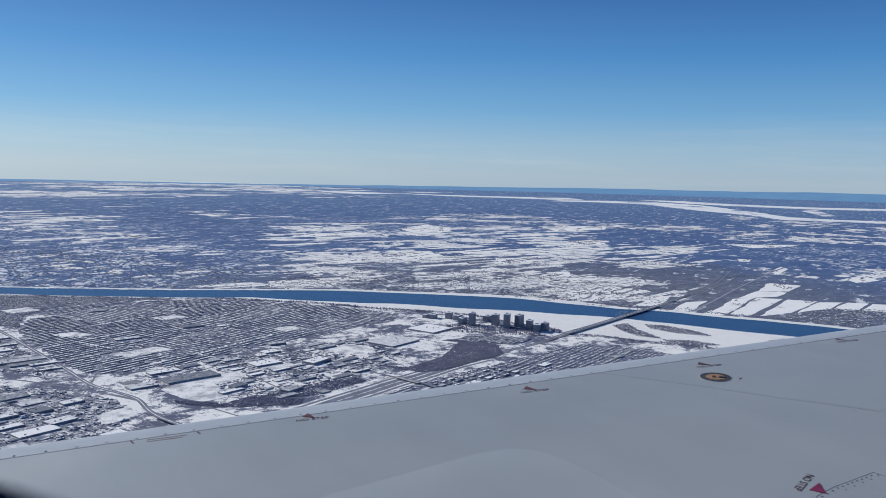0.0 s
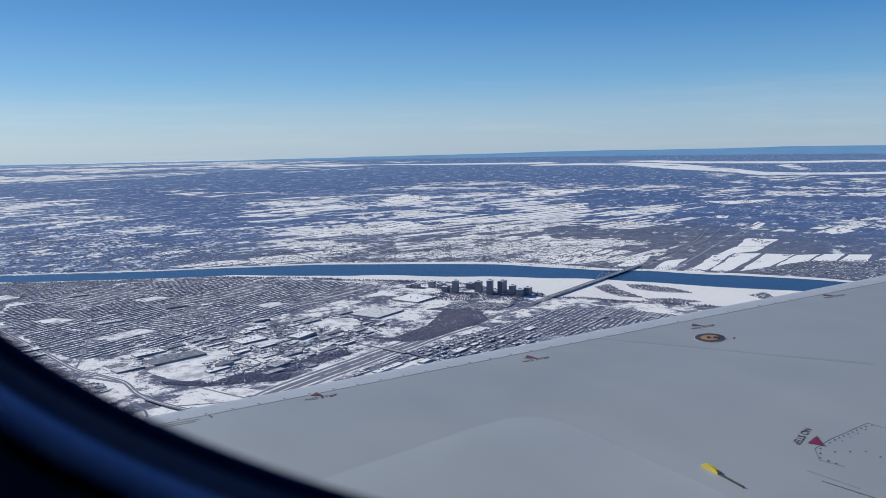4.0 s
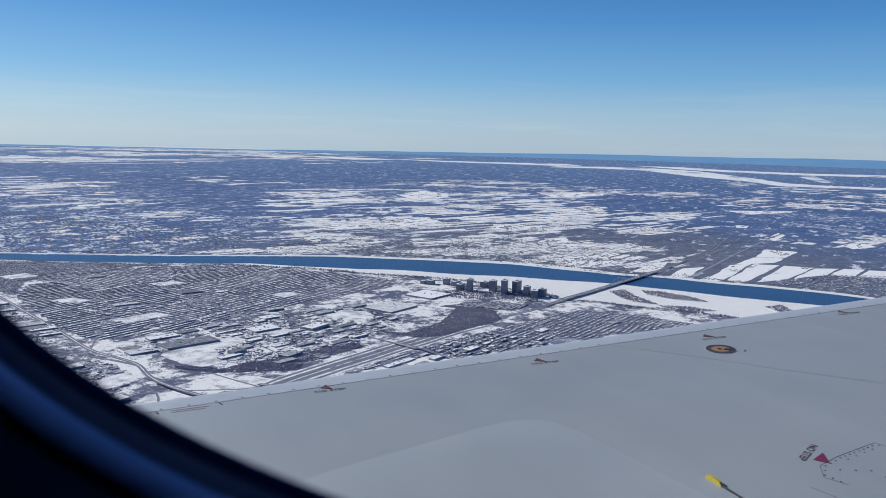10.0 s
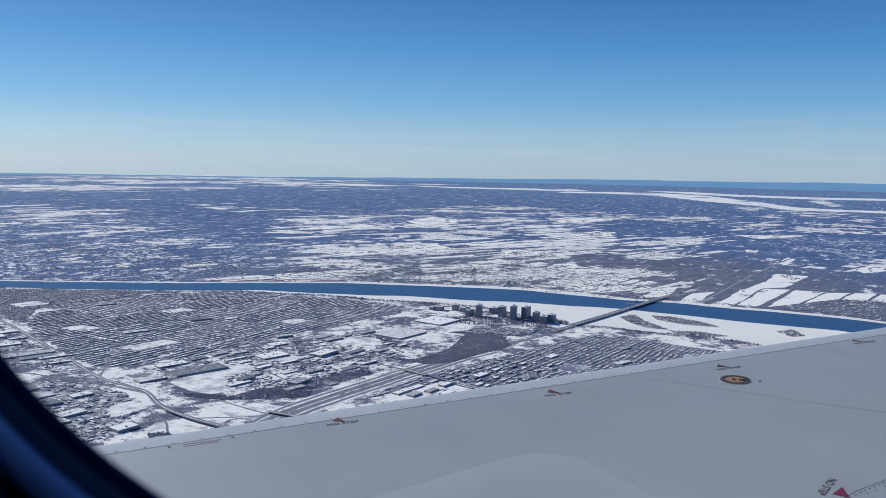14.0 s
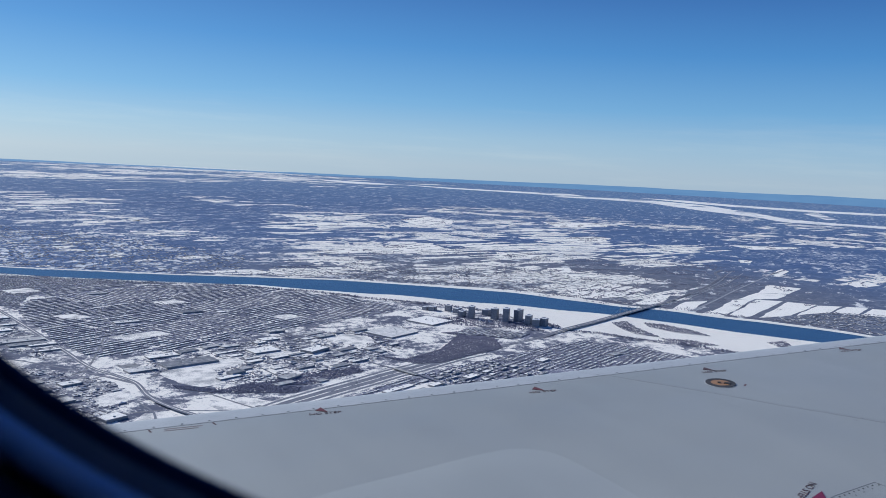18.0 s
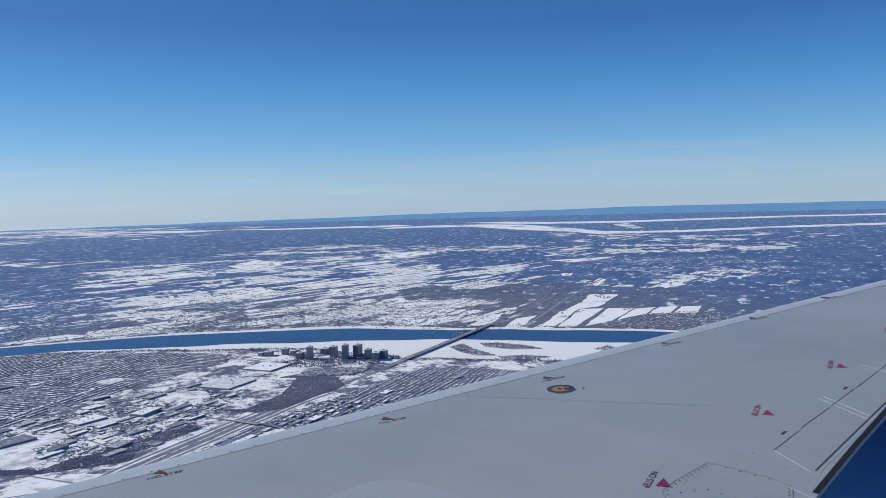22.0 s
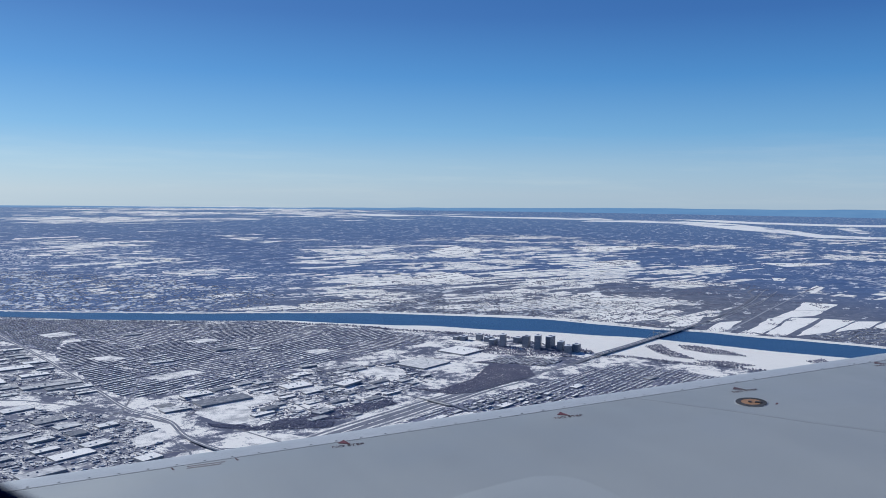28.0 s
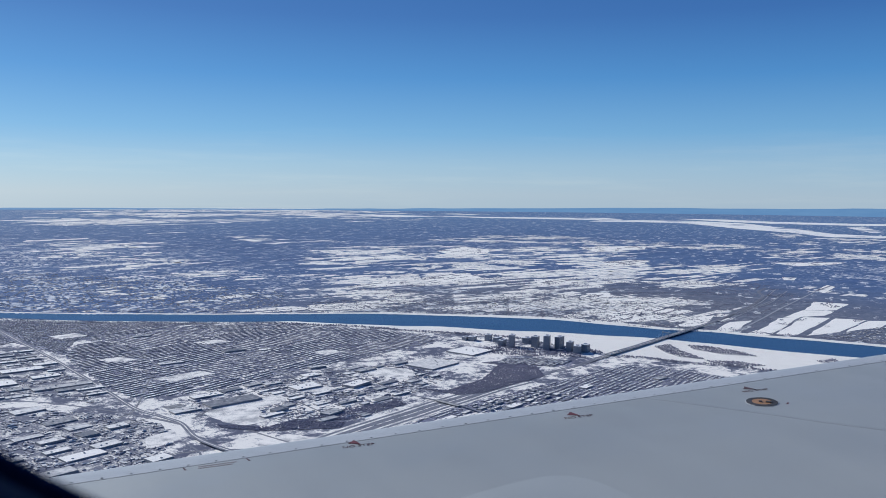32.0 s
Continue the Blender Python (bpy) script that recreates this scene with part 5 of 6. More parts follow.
def trailing(s):
    return float(np.interp(s, [3.66, 4.3, 5.35, 9.0, 13.5], [2.31, 2.125, 1.84, 1.125, 0.70]))


def skin(name, across, chord, mat, parent, label=""):
    """A closed shell between s lines; chord gives (n, upper, lower) for each line, across gives s for a share and n."""
    bm = bmesh.new()
    upper, lower = [], []
    for q in range(len(across)):
        prof = chord(q)
        upper.append([bm.verts.new(wpt(across[q](n), n, a)) for n, a, b in prof])
        lower.append([bm.verts.new(wpt(across[q](n), n, b)) for n, a, b in prof])
    for grid, flip in ((upper, False), (lower, True)):
        for a, b in zip(grid[:-1], grid[1:]):
            for k in range(len(a) - 1):
                f = [a[k], a[k + 1], b[k + 1], b[k]]
                bm.faces.new(f if not flip else f[::-1])
    for u, l in zip(upper, lower):
        if u is upper[0] or u is upper[-1]:
            for k in range(len(u) - 1):
                bm.faces.new([u[k], u[k + 1], l[k + 1], l[k]])
    for a, b in zip(range(len(upper) - 1), range(1, len(upper))):
        for k in (0, -1):
            bm.faces.new([upper[a][k], upper[b][k], lower[b][k], lower[a][k]])
    bmesh.ops.recalc_face_normals(bm, faces=bm.faces)
    for f in bm.faces:
        f.smooth = False
    return part(name, bm, mat, parent, label)


wing = new("aircraft_wing")
wing.location = wpt(1.0, 1.0)
bpy.context.view_layer.update()


def on_wing(ob, parent=None):
    """Hangs a part, built in the world, on the wing."""
    ob.parent = parent or wing
    ob.matrix_parent_inverse = (parent or wing).matrix_world.inverted()
    return ob


def belly(n, end):
    return -0.10 - 0.10 * math.sin(math.pi * min(1, max(0, n / end)))


NOSE_AT = 0.215
nose_prof = [(0.0, -0.050, -0.052), (0.004, -0.034, -0.07), (0.014, -0.020, -0.08), (0.032, -0.009, -0.09), (0.06, -0.004, -0.095), (0.12, -0.0015, -0.098), (NOSE_AT, 0.0, -0.10)]
lines_all = [lambda n: root(n)] + [(lambda n, s=s: s) for s in (0.0, 1.5, 3.0, 4.5, 6.0, 8.0, 10.0, 13.5)]
nose = skin("leading_edge", lines_all, lambda q: nose_prof, NOSE, None, "bare metal leading edge")
on_wing(nose)
bm = bmesh.new()
bm.from_mesh(nose.data)
aft_wall = [f for f in bm.faces if f.normal.dot(Vector((-0.173, -0.984, -0.044))) > 0.97]
bmesh.ops.split_edges(bm, edges=list({e for f in aft_wall for e in f.edges}))
for f in bm.faces:
    f.smooth = f not in aft_wall
bm.to_mesh(nose.data)
bm.free()
inner_n = [NOSE_AT + (2.36 - NOSE_AT) * k / 30 for k in range(31)]
inner = skin("inner_skin", [lambda n: root(n), lambda n: root(n) * 0.5, lambda n: 1.2, lambda n: 2.6, lambda n: 3.43], lambda q: [(n, 0.0, belly(n, 2.5)) for n in inner_n], WING, None)
on_wing(inner)
strip_n = inner_n + [2.8, 3.3]
fairing = skin("flap_fairing", [lambda n: 3.43 + max(0, n - 2.36) * 0.06, lambda n: 3.66 - max(0, n - 2.36) * 0.06], lambda q: [(n, 0.0 - max(0, n - 2.36) * 0.05, belly(n, 3.5)) for n in strip_n], WING, None)
on_wing(fairing)
outer_s = [3.66, 4.3, 5.35, 7.0, 9.0, 11.0, 13.5]
outer = skin("outer_skin", [(lambda n, s=s: s) for s in outer_s], lambda q: [(NOSE_AT + (trailing(outer_s[q]) - NOSE_AT) * u, 0.0, -0.02 - 0.12 * (1 - u)) for u in [k / 28 for k in range(29)]], WING, None)
on_wing(outer)


# patch of reflected light near the root, painted as paler, slightly raised skin
LIGHT_EDGE = curve_through([(-1.0, 1.95), (0.2, 1.66), (0.85, 1.40), (1.32, 1.22), (1.75, 1.13), (2.1, 1.06), (2.3, 1.06), (2.43, 1.17), (2.50, 1.40), (2.57, 1.70), (2.65, 2.0), (2.70, 2.33)], 6)
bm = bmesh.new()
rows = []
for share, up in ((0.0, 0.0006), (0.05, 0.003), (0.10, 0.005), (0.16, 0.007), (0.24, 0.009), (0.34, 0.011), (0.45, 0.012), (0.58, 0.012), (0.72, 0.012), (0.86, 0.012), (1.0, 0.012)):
    rows.append([bm.verts.new(wpt(s + (1.2 - s) * share, n + (2.34 - n) * share, up)) for s, n in LIGHT_EDGE])
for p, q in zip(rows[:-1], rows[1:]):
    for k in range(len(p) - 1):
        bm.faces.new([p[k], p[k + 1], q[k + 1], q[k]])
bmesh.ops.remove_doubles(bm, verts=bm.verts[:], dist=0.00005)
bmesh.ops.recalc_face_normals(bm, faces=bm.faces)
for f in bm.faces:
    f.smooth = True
on_wing(part("root_light_patch", bm, LIGHT_PATCH, None, "paler raised skin near the root, painted for reflected light"))


def strip(name, pts, width, mat, parent, up=0.0009, high=0.0012):
    """A thin line laid on the skin."""
    bm = bmesh.new()
    fine = [pts[0]]
    for (s0, n0), (s1, n1) in zip(pts[:-1], pts[1:]):
        cuts = max(1, int(abs(n1 - n0) / 0.07))
        fine += [(s0 + (s1 - s0) * k / cuts, n0 + (n1 - n0) * k / cuts) for k in range(1, cuts + 1)]
    for (s0, n0), (s1, n1) in zip(fine[:-1], fine[1:]):
        d = Vector((s1 - s0, n1 - n0))
        d.normalize()
        p = Vector((-d.y, d.x)) * width / 2
        q = [(s0 + p.x, n0 + p.y), (s1 + p.x, n1 + p.y), (s1 - p.x, n1 - p.y), (s0 - p.x, n0 - p.y)]
        top = [bm.verts.new(wpt(*c, up)) for c in q]
        low = [bm.verts.new(wpt(*c, up - high)) for c in q]
        bm.faces.new(top)
        for k in range(4):
            bm.faces.new([top[k], low[k], low[(k + 1) % 4], top[(k + 1) % 4]])
    bmesh.ops.recalc_face_normals(bm, faces=bm.faces)
    return on_wing(part(name, bm, mat, None), parent)


def rivets(name, pts, pitch, parent, r=0.0038, mat=None):
    bm = bmesh.new()
    for (s0, n0), (s1, n1) in zip(pts[:-1], pts[1:]):
        count = max(1, int(math.hypot(s1 - s0, n1 - n0) / pitch))
        for k in range(count):
            s, n = s0 + (s1 - s0) * k / count, n0 + (n1 - n0) * k / count
            ring = [wpt(s + r * math.cos(a), n + r * math.sin(a), 0.0012) for a in (0, 1.05, 2.09, 3.14, 4.19, 5.24)]
            bm.faces.new([bm.verts.new(q) for q in ring])
    bmesh.ops.solidify(bm, geom=bm.faces[:], thickness=-0.002)
    ob = on_wing(part(name, bm, mat or SEAM, None), parent)
    ob["kind"] = "stuff"
    return ob


GROOVE = mottled("panel_groove", (0.13, 0.14, 0.15), (0.20, 0.21, 0.22), 6, 0.7)
strip("nose_seam", [(-2.6, NOSE_AT), (0, NOSE_AT), (3, NOSE_AT), (13.4, NOSE_AT)], 0.005, GROOVE, nose)
rivets("rivet_row", [(-2.4, 0.193), (9, 0.193)], 0.13, nose, 0.007, GROOVE)
# access panel, spoilers and flap gap of the rear wing
rivets("rivet_row", [(3.19, 2.03), (3.17, 1.97), (3.23, 1.915), (3.34, 1.885), (3.58, 1.85)], 0.03, inner, 0.0046)
rivets("rivet_row", [(3.36, 1.905), (3.58, 1.868)], 0.05, inner)
rivets("rivet_row", [(3.58, 1.86), (3.66, 2.10), (3.66, 2.19)], 0.055, inner, 0.0046)
rivets("rivet_row", [(3.26, 1.96), (3.37, 2.01), (3.41, 2.18), (3.44, 2.35)], 0.055, inner, 0.0046)
rivets("rivet_row", [(3.645, 2.20), (3.45, 2.345)], 0.03, inner, 0.0046)
strip("panel_seam", [(3.20, 2.06), (3.155, 1.98), (3.21, 1.905), (3.33, 1.872), (3.585, 1.835), (3.675, 2.10), (3.675, 2.20)], 0.0022, GROOVE, inner, 0.0008, 0.001)
strip("panel_seam", [(3.665, 2.205), (3.45, 2.355)], 0.004, GROOVE, inner, 0.0008, 0.001)
strip("panel_seam", [(3.04, 2.10), (3.16, 2.36)], 0.004, SEAM, inner, 0.0008, 0.001)
strip("panel_edge", [(3.66, 2.20), (3.655, 2.32), (3.63, 2.6)], 0.006, PALE_SEAM, fairing)
strip("panel_seam", [(3.05, 2.02), (3.12, 2.20)], 0.002, mottled("thin_sealant", (0.16, 0.17, 0.175), (0.24, 0.25, 0.255), 6, 0.6), inner, 0.0012, 0.0015)
strip("flap_gap", [(3.89, 2.165), (5.36, 1.80), (9, 1.09)], 0.007, SEAM, outer)
strip("flap_edge", [(3.90, 2.182), (5.36, 1.815), (9, 1.103)], 0.004, PALE_SEAM, outer)
for a, b in (((3.93, 1.93), (4.22, 1.865)), ((4.26, 1.85), (4.62, 1.775)), ((4.66, 1.765), (5.0, 1.69)), ((5.04, 1.685), (5.42, 1.60)), ((5.45, 1.59), (7.4, 1.18))):
    strip("spoiler_seam", [a, b], 0.003, SEAM, outer)
for a, b in (((4.71, 1.66), (4.62, 2.0)), ((4.76, 1.66), (4.67, 1.99)), ((5.45, 1.48), (5.39, 1.81)), ((3.93, 1.93), (3.86, 2.17))):
    strip("spoiler_edge", [a, b], 0.003, PALE_SEAM, outer)
# black strip painted for the shaded gap behind the trailing edge
strip("trailing_shade", [(s, trailing(s) - 0.014) for s in (3.7, 4.3, 4.8, 5.35, 6.2, 7.1, 8.0, 9.0)], 0.026, mottled("trailing_shade_black", (0.014, 0.016, 0.020), (0.030, 0.033, 0.040), 4, 0.7), outer)
for s, n in ((4.12, 1.84), (4.95, 1.66)):
    strip("drain_slot", [(s, n), (s + 0.05, n - 0.012)], 0.014, SEAM, outer)
    strip("slot_edge", [(s + 0.05, n - 0.012), (s + 0.12, n + 0.03)], 0.003, PALE_SEAM, outer)
rivets("rivet_row", [(3.72, 1.86), (3.93, 1.93)], 0.05, outer)
rivets("rivet_row", [(3.76, 2.03), (3.89, 2.165)], 0.05, outer)
rivets("rivet_row", [(4.06, 1.30), (4.16, 1.28)], 0.05, outer, 0.004)
strip("skin_seam", [(3.30, 0.22), (3.42, 0.40), (3.86, 1.0), (4.18, 1.36)], 0.026, mottled("faint_sealant", (0.268, 0.280, 0.277), (0.318, 0.329, 0.320), 5, 0.45), inner, 0.0008, 0.001)


def lettering(words, s, n, dx, dy, high, mat, parent):
    """Writing on the skin; dx and dy are its reading and upward directions along s and n."""
    cu = bpy.data.curves.new("lettering", "FONT")
    cu.body, cu.size, cu.align_x, cu.align_y, cu.extrude = words, high, "CENTER", "CENTER", 0.0003
    cu.materials.append(mat)
    ob = new("lettering", cu)
    x, y = wpt(s + dx[0] * 0.05, n + dx[1] * 0.05) - wpt(s, n), wpt(s + dy[0] * 0.05, n + dy[1] * 0.05) - wpt(s, n)
    x.normalize(), y.normalize()
    z = x.cross(y)
    m = Matrix((x, y, z)).transposed().to_4x4()
    m.translation = wpt(s, n, 0.0014)
    ob.matrix_world = m
    bpy.context.view_layer.update()
    return on_wing(ob, parent)


def triangle(name, corners, mat, parent):
    bm = bmesh.new()
    bm.faces.new([bm.verts.new(wpt(*c, 0.0012)) for c in corners])
    bmesh.ops.recalc_face_normals(bm, faces=bm.faces)
    bmesh.ops.solidify(bm, geom=bm.faces[:], thickness=0.0015)
    return on_wing(part(name, bm, mat, None), parent)


for k, (s, n) in enumerate(((1.559, 0.243), (2.766, 0.321), (3.910, 0.340), (5.073, 0.259), (6.141, 0.200), (7.201, 0.137))):
    host = inner if s < 3.4 else outer
    triangle("no_step_triangle", [(s - 0.028, n - 0.008), (s + 0.028, n + 0.036), (s + 0.010, n - 0.048)], FADED if s < 3.4 else INK, host)
    lettering("NO STEP", s + 0.012, n + 0.05, (1, 0.10), (0.10, -1), 0.042, INK, host)
for s, n in ((3.261, 1.853), (4.310, 1.619), (5.327, 1.406), (6.353, 1.195)):
    host = inner if s < 3.4 else outer
    triangle("no_step_triangle", [(s - 0.038, n + 0.004), (s + 0.0, n + 0.050), (s + 0.042, n - 0.025)], MAROON if s < 3.4 else RED, host)
    lettering("NO STEP", s - 0.01, n - 0.055, (-0.88, 0.47), (0.47, 0.88), 0.044, INK if s < 3.4 else RED, host)
strip("notice_bars", [(0.79, 0.242), (0.97, 0.252)], 0.010, NOTICE, inner)
strip("notice_bars", [(0.79, 0.267), (0.95, 0.277)], 0.010, NOTICE, inner)
for s in (0.73, 1.03):
    strip("notice_tick", [(s - 0.01, 0.225), (s + 0.002, 0.265)], 0.008, INK, inner)


def disc(name, s, n, r, r_in, up, thick, mat, parent):
    bm = bmesh.new()
    seg = 40
    o = [bm.verts.new(wpt(s + r * math.cos(2 * math.pi * k / seg), n + r * math.sin(2 * math.pi * k / seg), up)) for k in range(seg)]
    i = [bm.verts.new(wpt(s + r_in * math.cos(2 * math.pi * k / seg), n + r_in * math.sin(2 * math.pi * k / seg), up)) for k in range(seg)] if r_in else None
    if i:
        for k in range(seg):
            bm.faces.new([o[k], o[(k + 1) % seg], i[(k + 1) % seg], i[k]])
    else:
        bm.faces.new(o)
    bmesh.ops.recalc_face_normals(bm, faces=bm.faces)
    bmesh.ops.solidify(bm, geom=bm.faces[:], thickness=thick)
    return on_wing(part(name, bm, mat, None), parent)


cap = disc("fuel_cap", 3.80, 0.591, 0.083, 0.054, 0.004, 0.003, SEAM, outer)
cap["label"] = "dark ring of the fuel filler"
disc("cap_face", 3.80, 0.591, 0.054, 0, 0.0035, 0.003, GOLD, outer)["label"] = "orange-gold filler cap"
disc("cap_lock", 3.79, 0.591, 0.010, 0, 0.006, 0.003, SEAM, outer)
strip("cap_latch", [(3.815, 0.606), (3.835, 0.631)], 0.024, SEAM, outer, 0.008, 0.005)
disc("cap_rim", 3.80, 0.591, 0.088, 0.084, 0.002, 0.001, PALE_SEAM, outer)
strip("cap_notice", [(3.895, 0.68), (3.92, 0.66)], 0.010, FADED, outer)

# yellow lug that stands on the skin
bm = bmesh.new()
a, b = wpt(2.725, 1.81), wpt(2.734, 1.893)
along, up = (b - a).normalized(), Vector((-0.06984, -0.03203, 0.99707))
side = along.cross(up) * 0.006
arch = []
for k in range(9):
    t = k / 8
    arch.append(a.lerp(b, t) + up * (0.012 + 0.006 * math.sin(math.pi * t) - (0.006 if k in (0, 8) else 0)))
left = [bm.verts.new(q + side) for q in [a] + arch + [b]]
right = [bm.verts.new(q - side) for q in [a] + arch + [b]]
bm.faces.new(left)
bm.faces.new(right[::-1])
for k in range(len(left)):
    j = (k + 1) % len(left)
    bm.faces.new([left[k], right[k], right[j], left[j]])
bmesh.ops.recalc_face_normals(bm, faces=bm.faces)
on_wing(part("escape_rope_lug", bm, YELLOW, None, "yellow-painted metal lug"), inner)
# dark strip laid on the skin as the lug's cast shadow
strip("lug_shadow", [(2.7345, 1.897), (2.748, 2.01)], 0.007, SEAM, inner, 0.006, 0.005)
tagged(wing, "light grey painted aircraft wing with red warning markings", "wing")

# ---- engine cowling behind and below the wing ----
HEAD, OUT = Vector((-0.559, 0.829, 0)), Vector((0.829, 0.559, 0))
pod = new("engine_nacelle")
pod.matrix_world = Matrix.Translation(OUT * 5.9 + HEAD * -2.5 + Vector((0, 0, EYE - 3.02))) @ Matrix((HEAD, HEAD.cross(Vector((0, 0, -1))), Vector((0, 0, 1)))).transposed().to_4x4()


def barrel(name, profile, mat, label=""):
    bm = bmesh.new()
    rings = []
    for x, r in profile:
        rings.append([bm.verts.new((x, r * math.cos(2 * math.pi * k / 48), r * math.sin(2 * math.pi * k / 48))) for k in range(48)])
    for a, b in zip(rings[:-1], rings[1:]):
        for k in range(48):
            bm.faces.new([a[k], a[(k + 1) % 48], b[(k + 1) % 48], b[k]])
    bm.faces.new(rings[0])
    bm.faces.new(rings[-1][::-1])
    bmesh.ops.recalc_face_normals(bm, faces=bm.faces)
    for f in bm.faces:
        f.smooth = len(f.verts) == 4
    return part(name, bm, mat, pod, label)


barrel("cowling", [(-2.6, 0.9), (-2.0, 1.25), (-1.0, 1.5), (0.5, 1.6), (1.6, 1.55), (2.0, 1.4)], BLUE)
barrel("intake_lip", [(2.002, 1.38), (2.1, 1.30), (2.14, 1.2)], NOSE, "bare metal intake lip")
barrel("exhaust", [(-3.2, 0.5), (-2.8, 0.7), (-2.602, 0.75)], STEEL)
bm = bmesh.new()
box(bm, 0.9, -0.12, 1.3, 1.7, 0.12, 1.84)
part("pylon", bm, WING, pod)
tagged(pod, "dark blue painted jet engine nacelle below the wing", "engine")

# ---- the cabin: wall with its window, and the shell behind the eye ----
WALL_AT = 0.18


def cabin(h, z, d):
    """A point by its way forward along the wall, its height over the eye and its way out."""
    return HEAD * h + OUT * d + Vector((0, 0, EYE + z))


def opening(grow, d, n=36):
    """The window's rounded outline, wider by grow, at the depth d."""
    h0, h1, z0, z1 = -0.135 - grow, 0.356 + grow, -0.1255 - grow, 0.185 + grow
    fore, low, aft, bend, deep = 0.233 + grow * 0.6, 0.285 + grow * 0.6, 0.135 + grow * 0.6, 0.12 + grow * 0.6, 0.131 + grow * 0.6
    out = []
    for ch, cz, rh, rz, a0 in ((h1 - fore, z1 - bend, fore, bend, 0), (h0 + aft, z1 - bend, aft, bend, 90), (h0 + aft, z0 + bend, aft, bend, 180), (h1 - low, z0 - 0.003 + deep, low, deep, 270)):
        for k in range(n + 1):
            a = radians(a0 + 90 * k / n)
            out.append(cabin(ch + rh * math.cos(a), cz + rz * math.sin(a), d))
    return out


def hoop(name, rings, mat, parent, label=""):
    bm = bmesh.new()
    vs = [[bm.verts.new(q) for q in ring] for ring in rings]
    for a, b in zip(vs[:-1], vs[1:]):
        for k in range(len(a)):
            j = (k + 1) % len(a)
            bm.faces.new([a[k], a[j], b[j], b[k]])
    bmesh.ops.recalc_face_normals(bm, faces=bm.faces)
    for f in bm.faces:
        f.smooth = True
    return part(name, bm, mat, parent, label)


def wall_sheet(name, d0, d1, grow, mat, h0, h1, z0, z1, label):
    """A wall with the window's opening cut through it."""
    bm = bmesh.new()
    inner_loop = [opening(grow, d0), opening(grow, d1)]
    corner = [cabin(h1, z1, d0), cabin(h0, z1, d0), cabin(h0, z0, d0), cabin(h1, z0, d0)]
    corner2 = [cabin(h1, z1, d1), cabin(h0, z1, d1), cabin(h0, z0, d1), cabin(h1, z0, d1)]
    for loop_pts, cs in ((inner_loop[0], corner), (inner_loop[1], corner2)):
        vs = [bm.verts.new(q) for q in loop_pts]
        cv = [bm.verts.new(q) for q in cs]
        n = len(vs) // 4
        for k in range(4):
            for i in range(n - 1):
                bm.faces.new([vs[k * n + i], vs[k * n + i + 1], cv[k]])
            nxt = (k + 1) % 4
            bm.faces.new([vs[k * n + n - 1], vs[nxt * n], cv[nxt], cv[k]])
    vv = list(bm.verts)
    m = len(inner_loop[0])
    a, b = vv[:m], vv[m + 4:2 * m + 4]
    for k in range(m):
        j = (k + 1) % m
        bm.faces.new([a[k], a[j], b[j], b[k]])
    ca, cb = vv[m:m + 4], vv[2 * m + 4:]
    for k in range(4):
        j = (k + 1) % 4
        bm.faces.new([ca[k], ca[j], cb[j], cb[k]])
    bmesh.ops.recalc_face_normals(bm, faces=bm.faces)
    ob = part(name, bm, mat, None)
    return tagged(ob, label, "cabin wall", kind="structure")


FUSELAGE = mottled("fuselage_paint", (0.55, 0.55, 0.56), (0.66, 0.66, 0.67), 0.8, 0.5)
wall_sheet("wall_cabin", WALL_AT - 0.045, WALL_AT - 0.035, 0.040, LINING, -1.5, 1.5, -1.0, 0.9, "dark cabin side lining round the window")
wall_sheet("wall_fuselage", WALL_AT + 0.03, WALL_AT + 0.08, 0.16, FUSELAGE, -7.0, 7.5, -2.2, 1.6, "painted aluminium fuselage side")
frame_ob = new("window_1")
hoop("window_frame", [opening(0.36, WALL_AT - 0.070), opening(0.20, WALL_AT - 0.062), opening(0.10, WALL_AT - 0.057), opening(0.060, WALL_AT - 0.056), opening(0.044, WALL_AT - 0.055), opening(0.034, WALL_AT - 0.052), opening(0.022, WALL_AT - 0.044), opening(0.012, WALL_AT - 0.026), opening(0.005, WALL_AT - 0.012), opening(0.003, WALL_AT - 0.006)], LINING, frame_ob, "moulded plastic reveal")
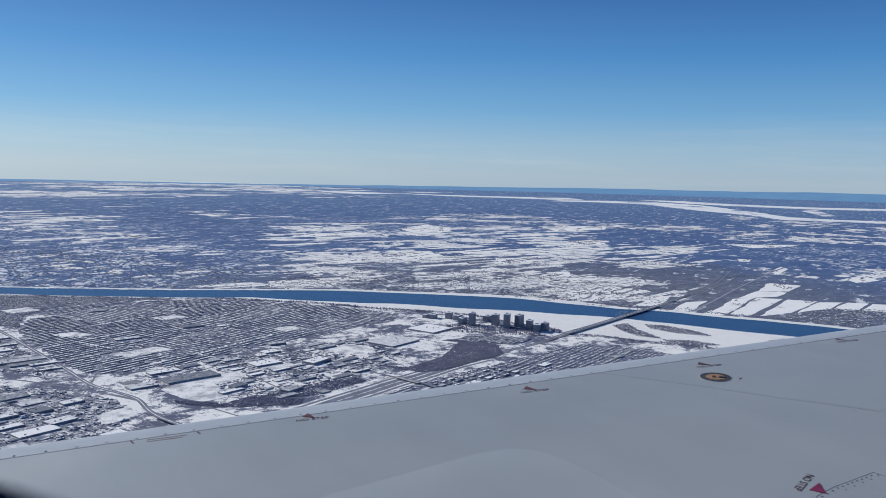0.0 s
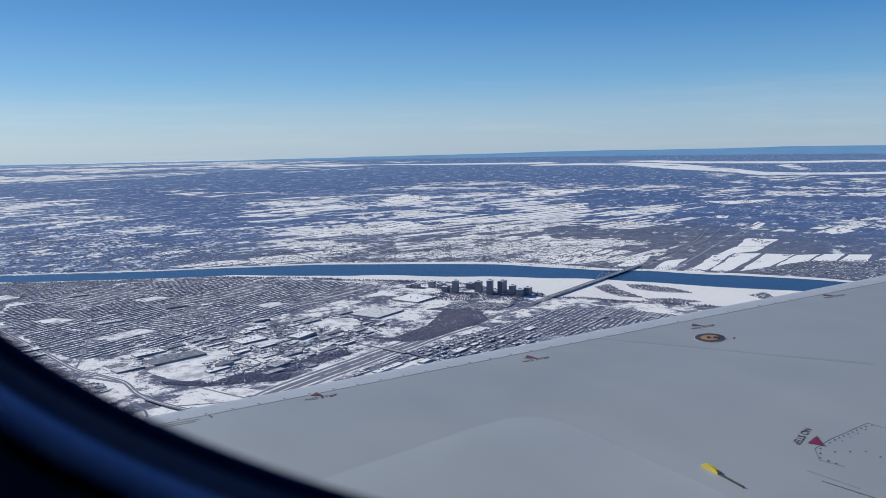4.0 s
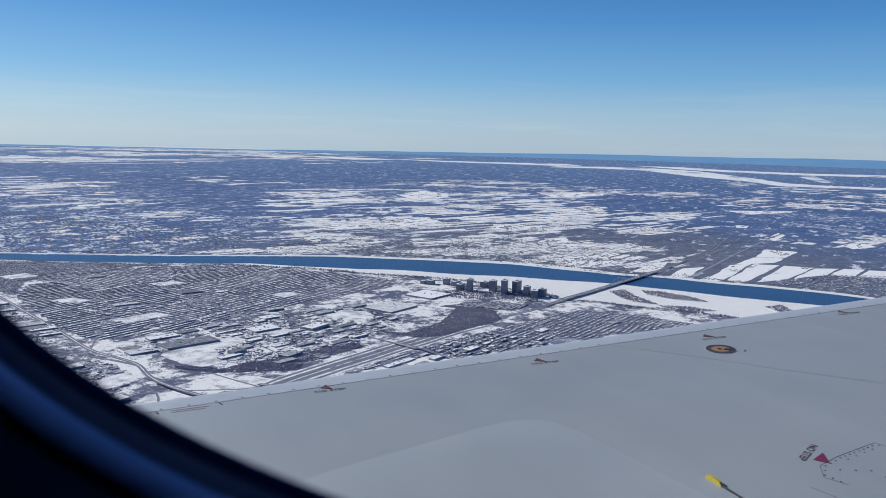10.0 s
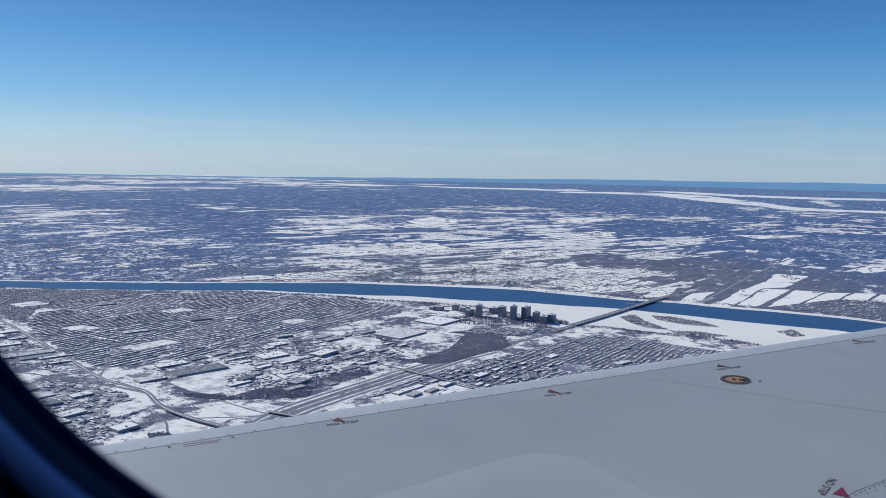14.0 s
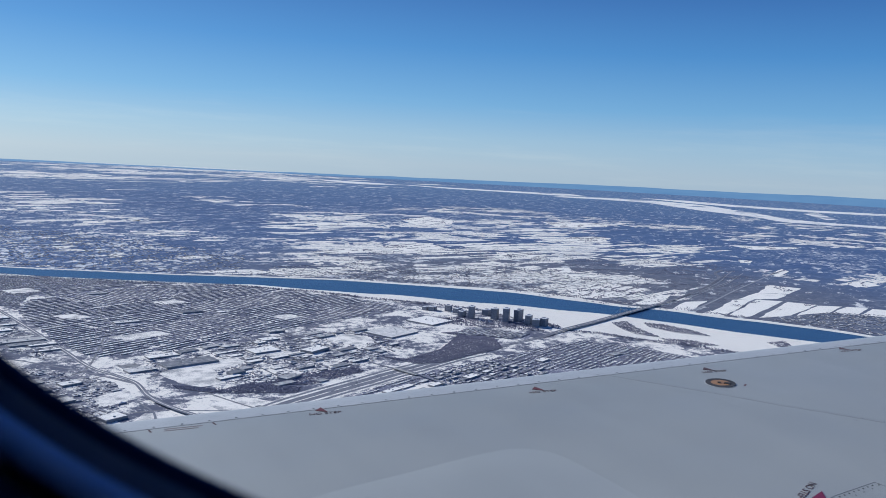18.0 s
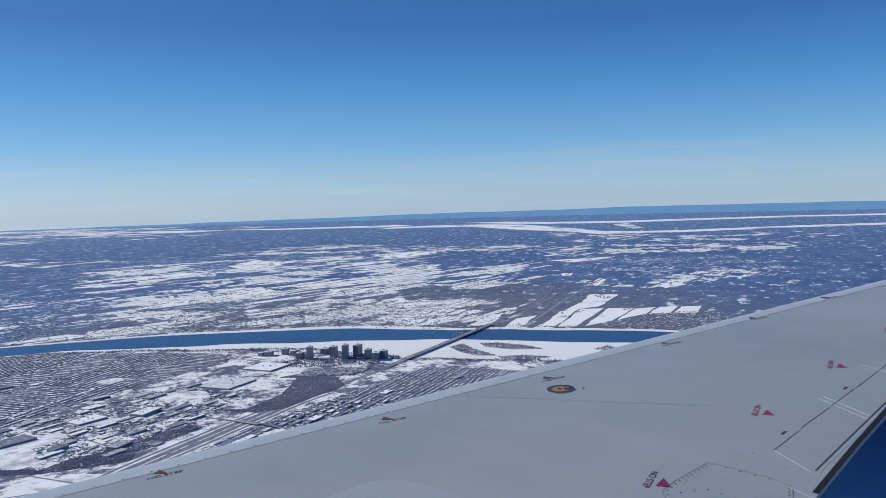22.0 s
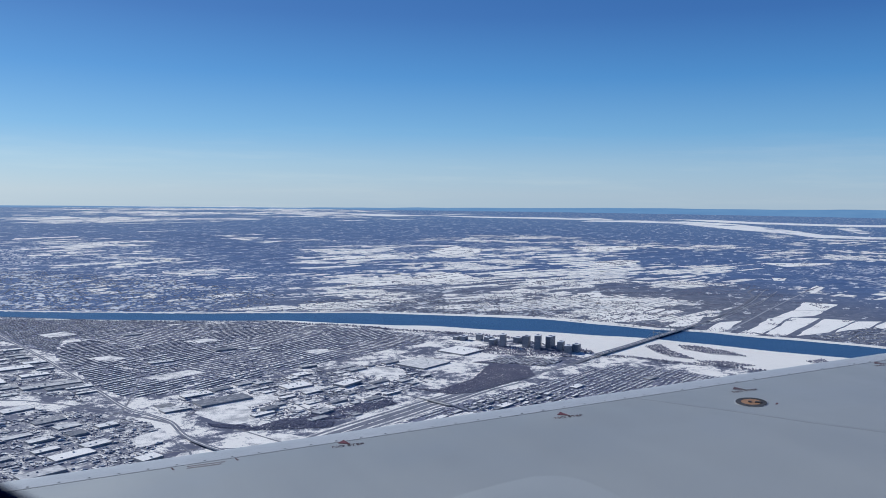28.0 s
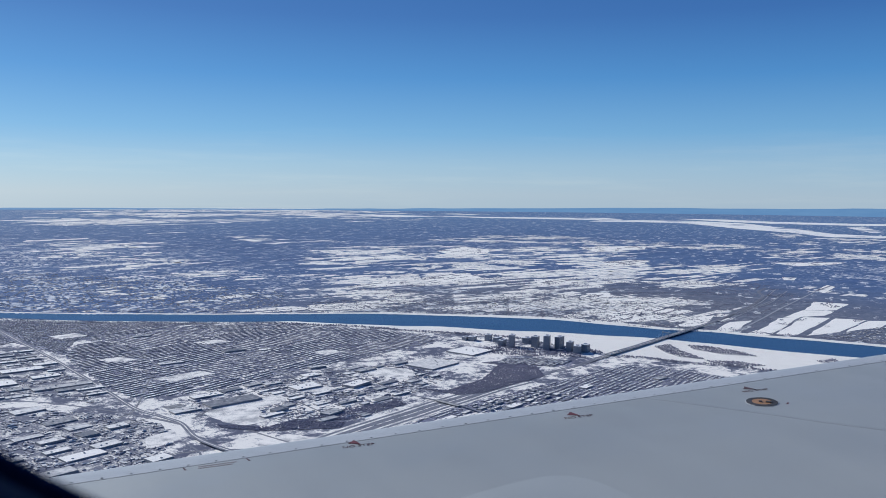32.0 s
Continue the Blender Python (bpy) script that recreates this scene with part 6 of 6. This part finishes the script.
hoop("reveal_lip", [opening(0.0095 - 0.0035 * math.cos(math.pi * k / 8) - 0.003 * math.sin(math.pi * k / 8), WALL_AT - 0.0200 + 0.006 * math.cos(math.pi * k / 8) - 0.004 * math.sin(math.pi * k / 8)) for k in range(9)], LIP_SHEEN, frame_ob, "rounded lip with the blue sheen painted in")
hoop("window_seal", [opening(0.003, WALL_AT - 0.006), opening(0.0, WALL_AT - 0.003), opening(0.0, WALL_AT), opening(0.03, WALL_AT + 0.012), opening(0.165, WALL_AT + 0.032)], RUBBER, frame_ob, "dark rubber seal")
bm = bmesh.new()
fore_side, back_side = [bm.verts.new(q) for q in opening(0.0015, WALL_AT - 0.0030)], [bm.verts.new(q) for q in opening(0.0015, WALL_AT - 0.0010)]
bm.faces.new(fore_side)
bm.faces.new(back_side[::-1])
for k in range(len(fore_side)):
    j = (k + 1) % len(fore_side)
    bm.faces.new([fore_side[k], back_side[k], back_side[j], fore_side[j]])
bmesh.ops.recalc_face_normals(bm, faces=bm.faces)
pane = part("pane", bm, PANE, frame_ob, "clear acrylic pane")
pane.visible_shadow = False
tagged(frame_ob, "rounded oval aircraft cabin window with a dark reveal", "window", kind="structure")

# unseen shell, added to keep outside light out of the cabin
for name, quad, label in (
    ("ceiling", [(-1.5, 0.9, 0.16), (1.5, 0.9, 0.16), (1.5, 0.9, -2.2), (-1.5, 0.9, -2.2)], "unseen near-black cabin ceiling that shuts out light"),
    ("floor", [(-1.5, -1.0, 0.16), (1.5, -1.0, 0.16), (1.5, -1.0, -2.2), (-1.5, -1.0, -2.2)], "unseen near-black cabin floor that shuts out light"),
    ("wall_far", [(-1.5, -1.0, -2.2), (1.5, -1.0, -2.2), (1.5, 0.9, -2.2), (-1.5, 0.9, -2.2)], "unseen near-black opposite cabin wall that shuts out light"),
    ("wall_fore", [(1.5, -1.0, 0.16), (1.5, -1.0, -2.2), (1.5, 0.9, -2.2), (1.5, 0.9, 0.16)], "unseen near-black partition ahead that shuts out light"),
    ("wall_aft", [(-1.5, -1.0, 0.16), (-1.5, -1.0, -2.2), (-1.5, 0.9, -2.2), (-1.5, 0.9, 0.16)], "unseen near-black partition behind that shuts out light"),
):
    bm = bmesh.new()
    bm.faces.new([bm.verts.new(cabin(*q)) for q in quad])
    bmesh.ops.solidify(bm, geom=bm.faces[:], thickness=0.03)
    tagged(part(name, bm, LIGHT_STOP, None), label, "cabin", kind="structure")
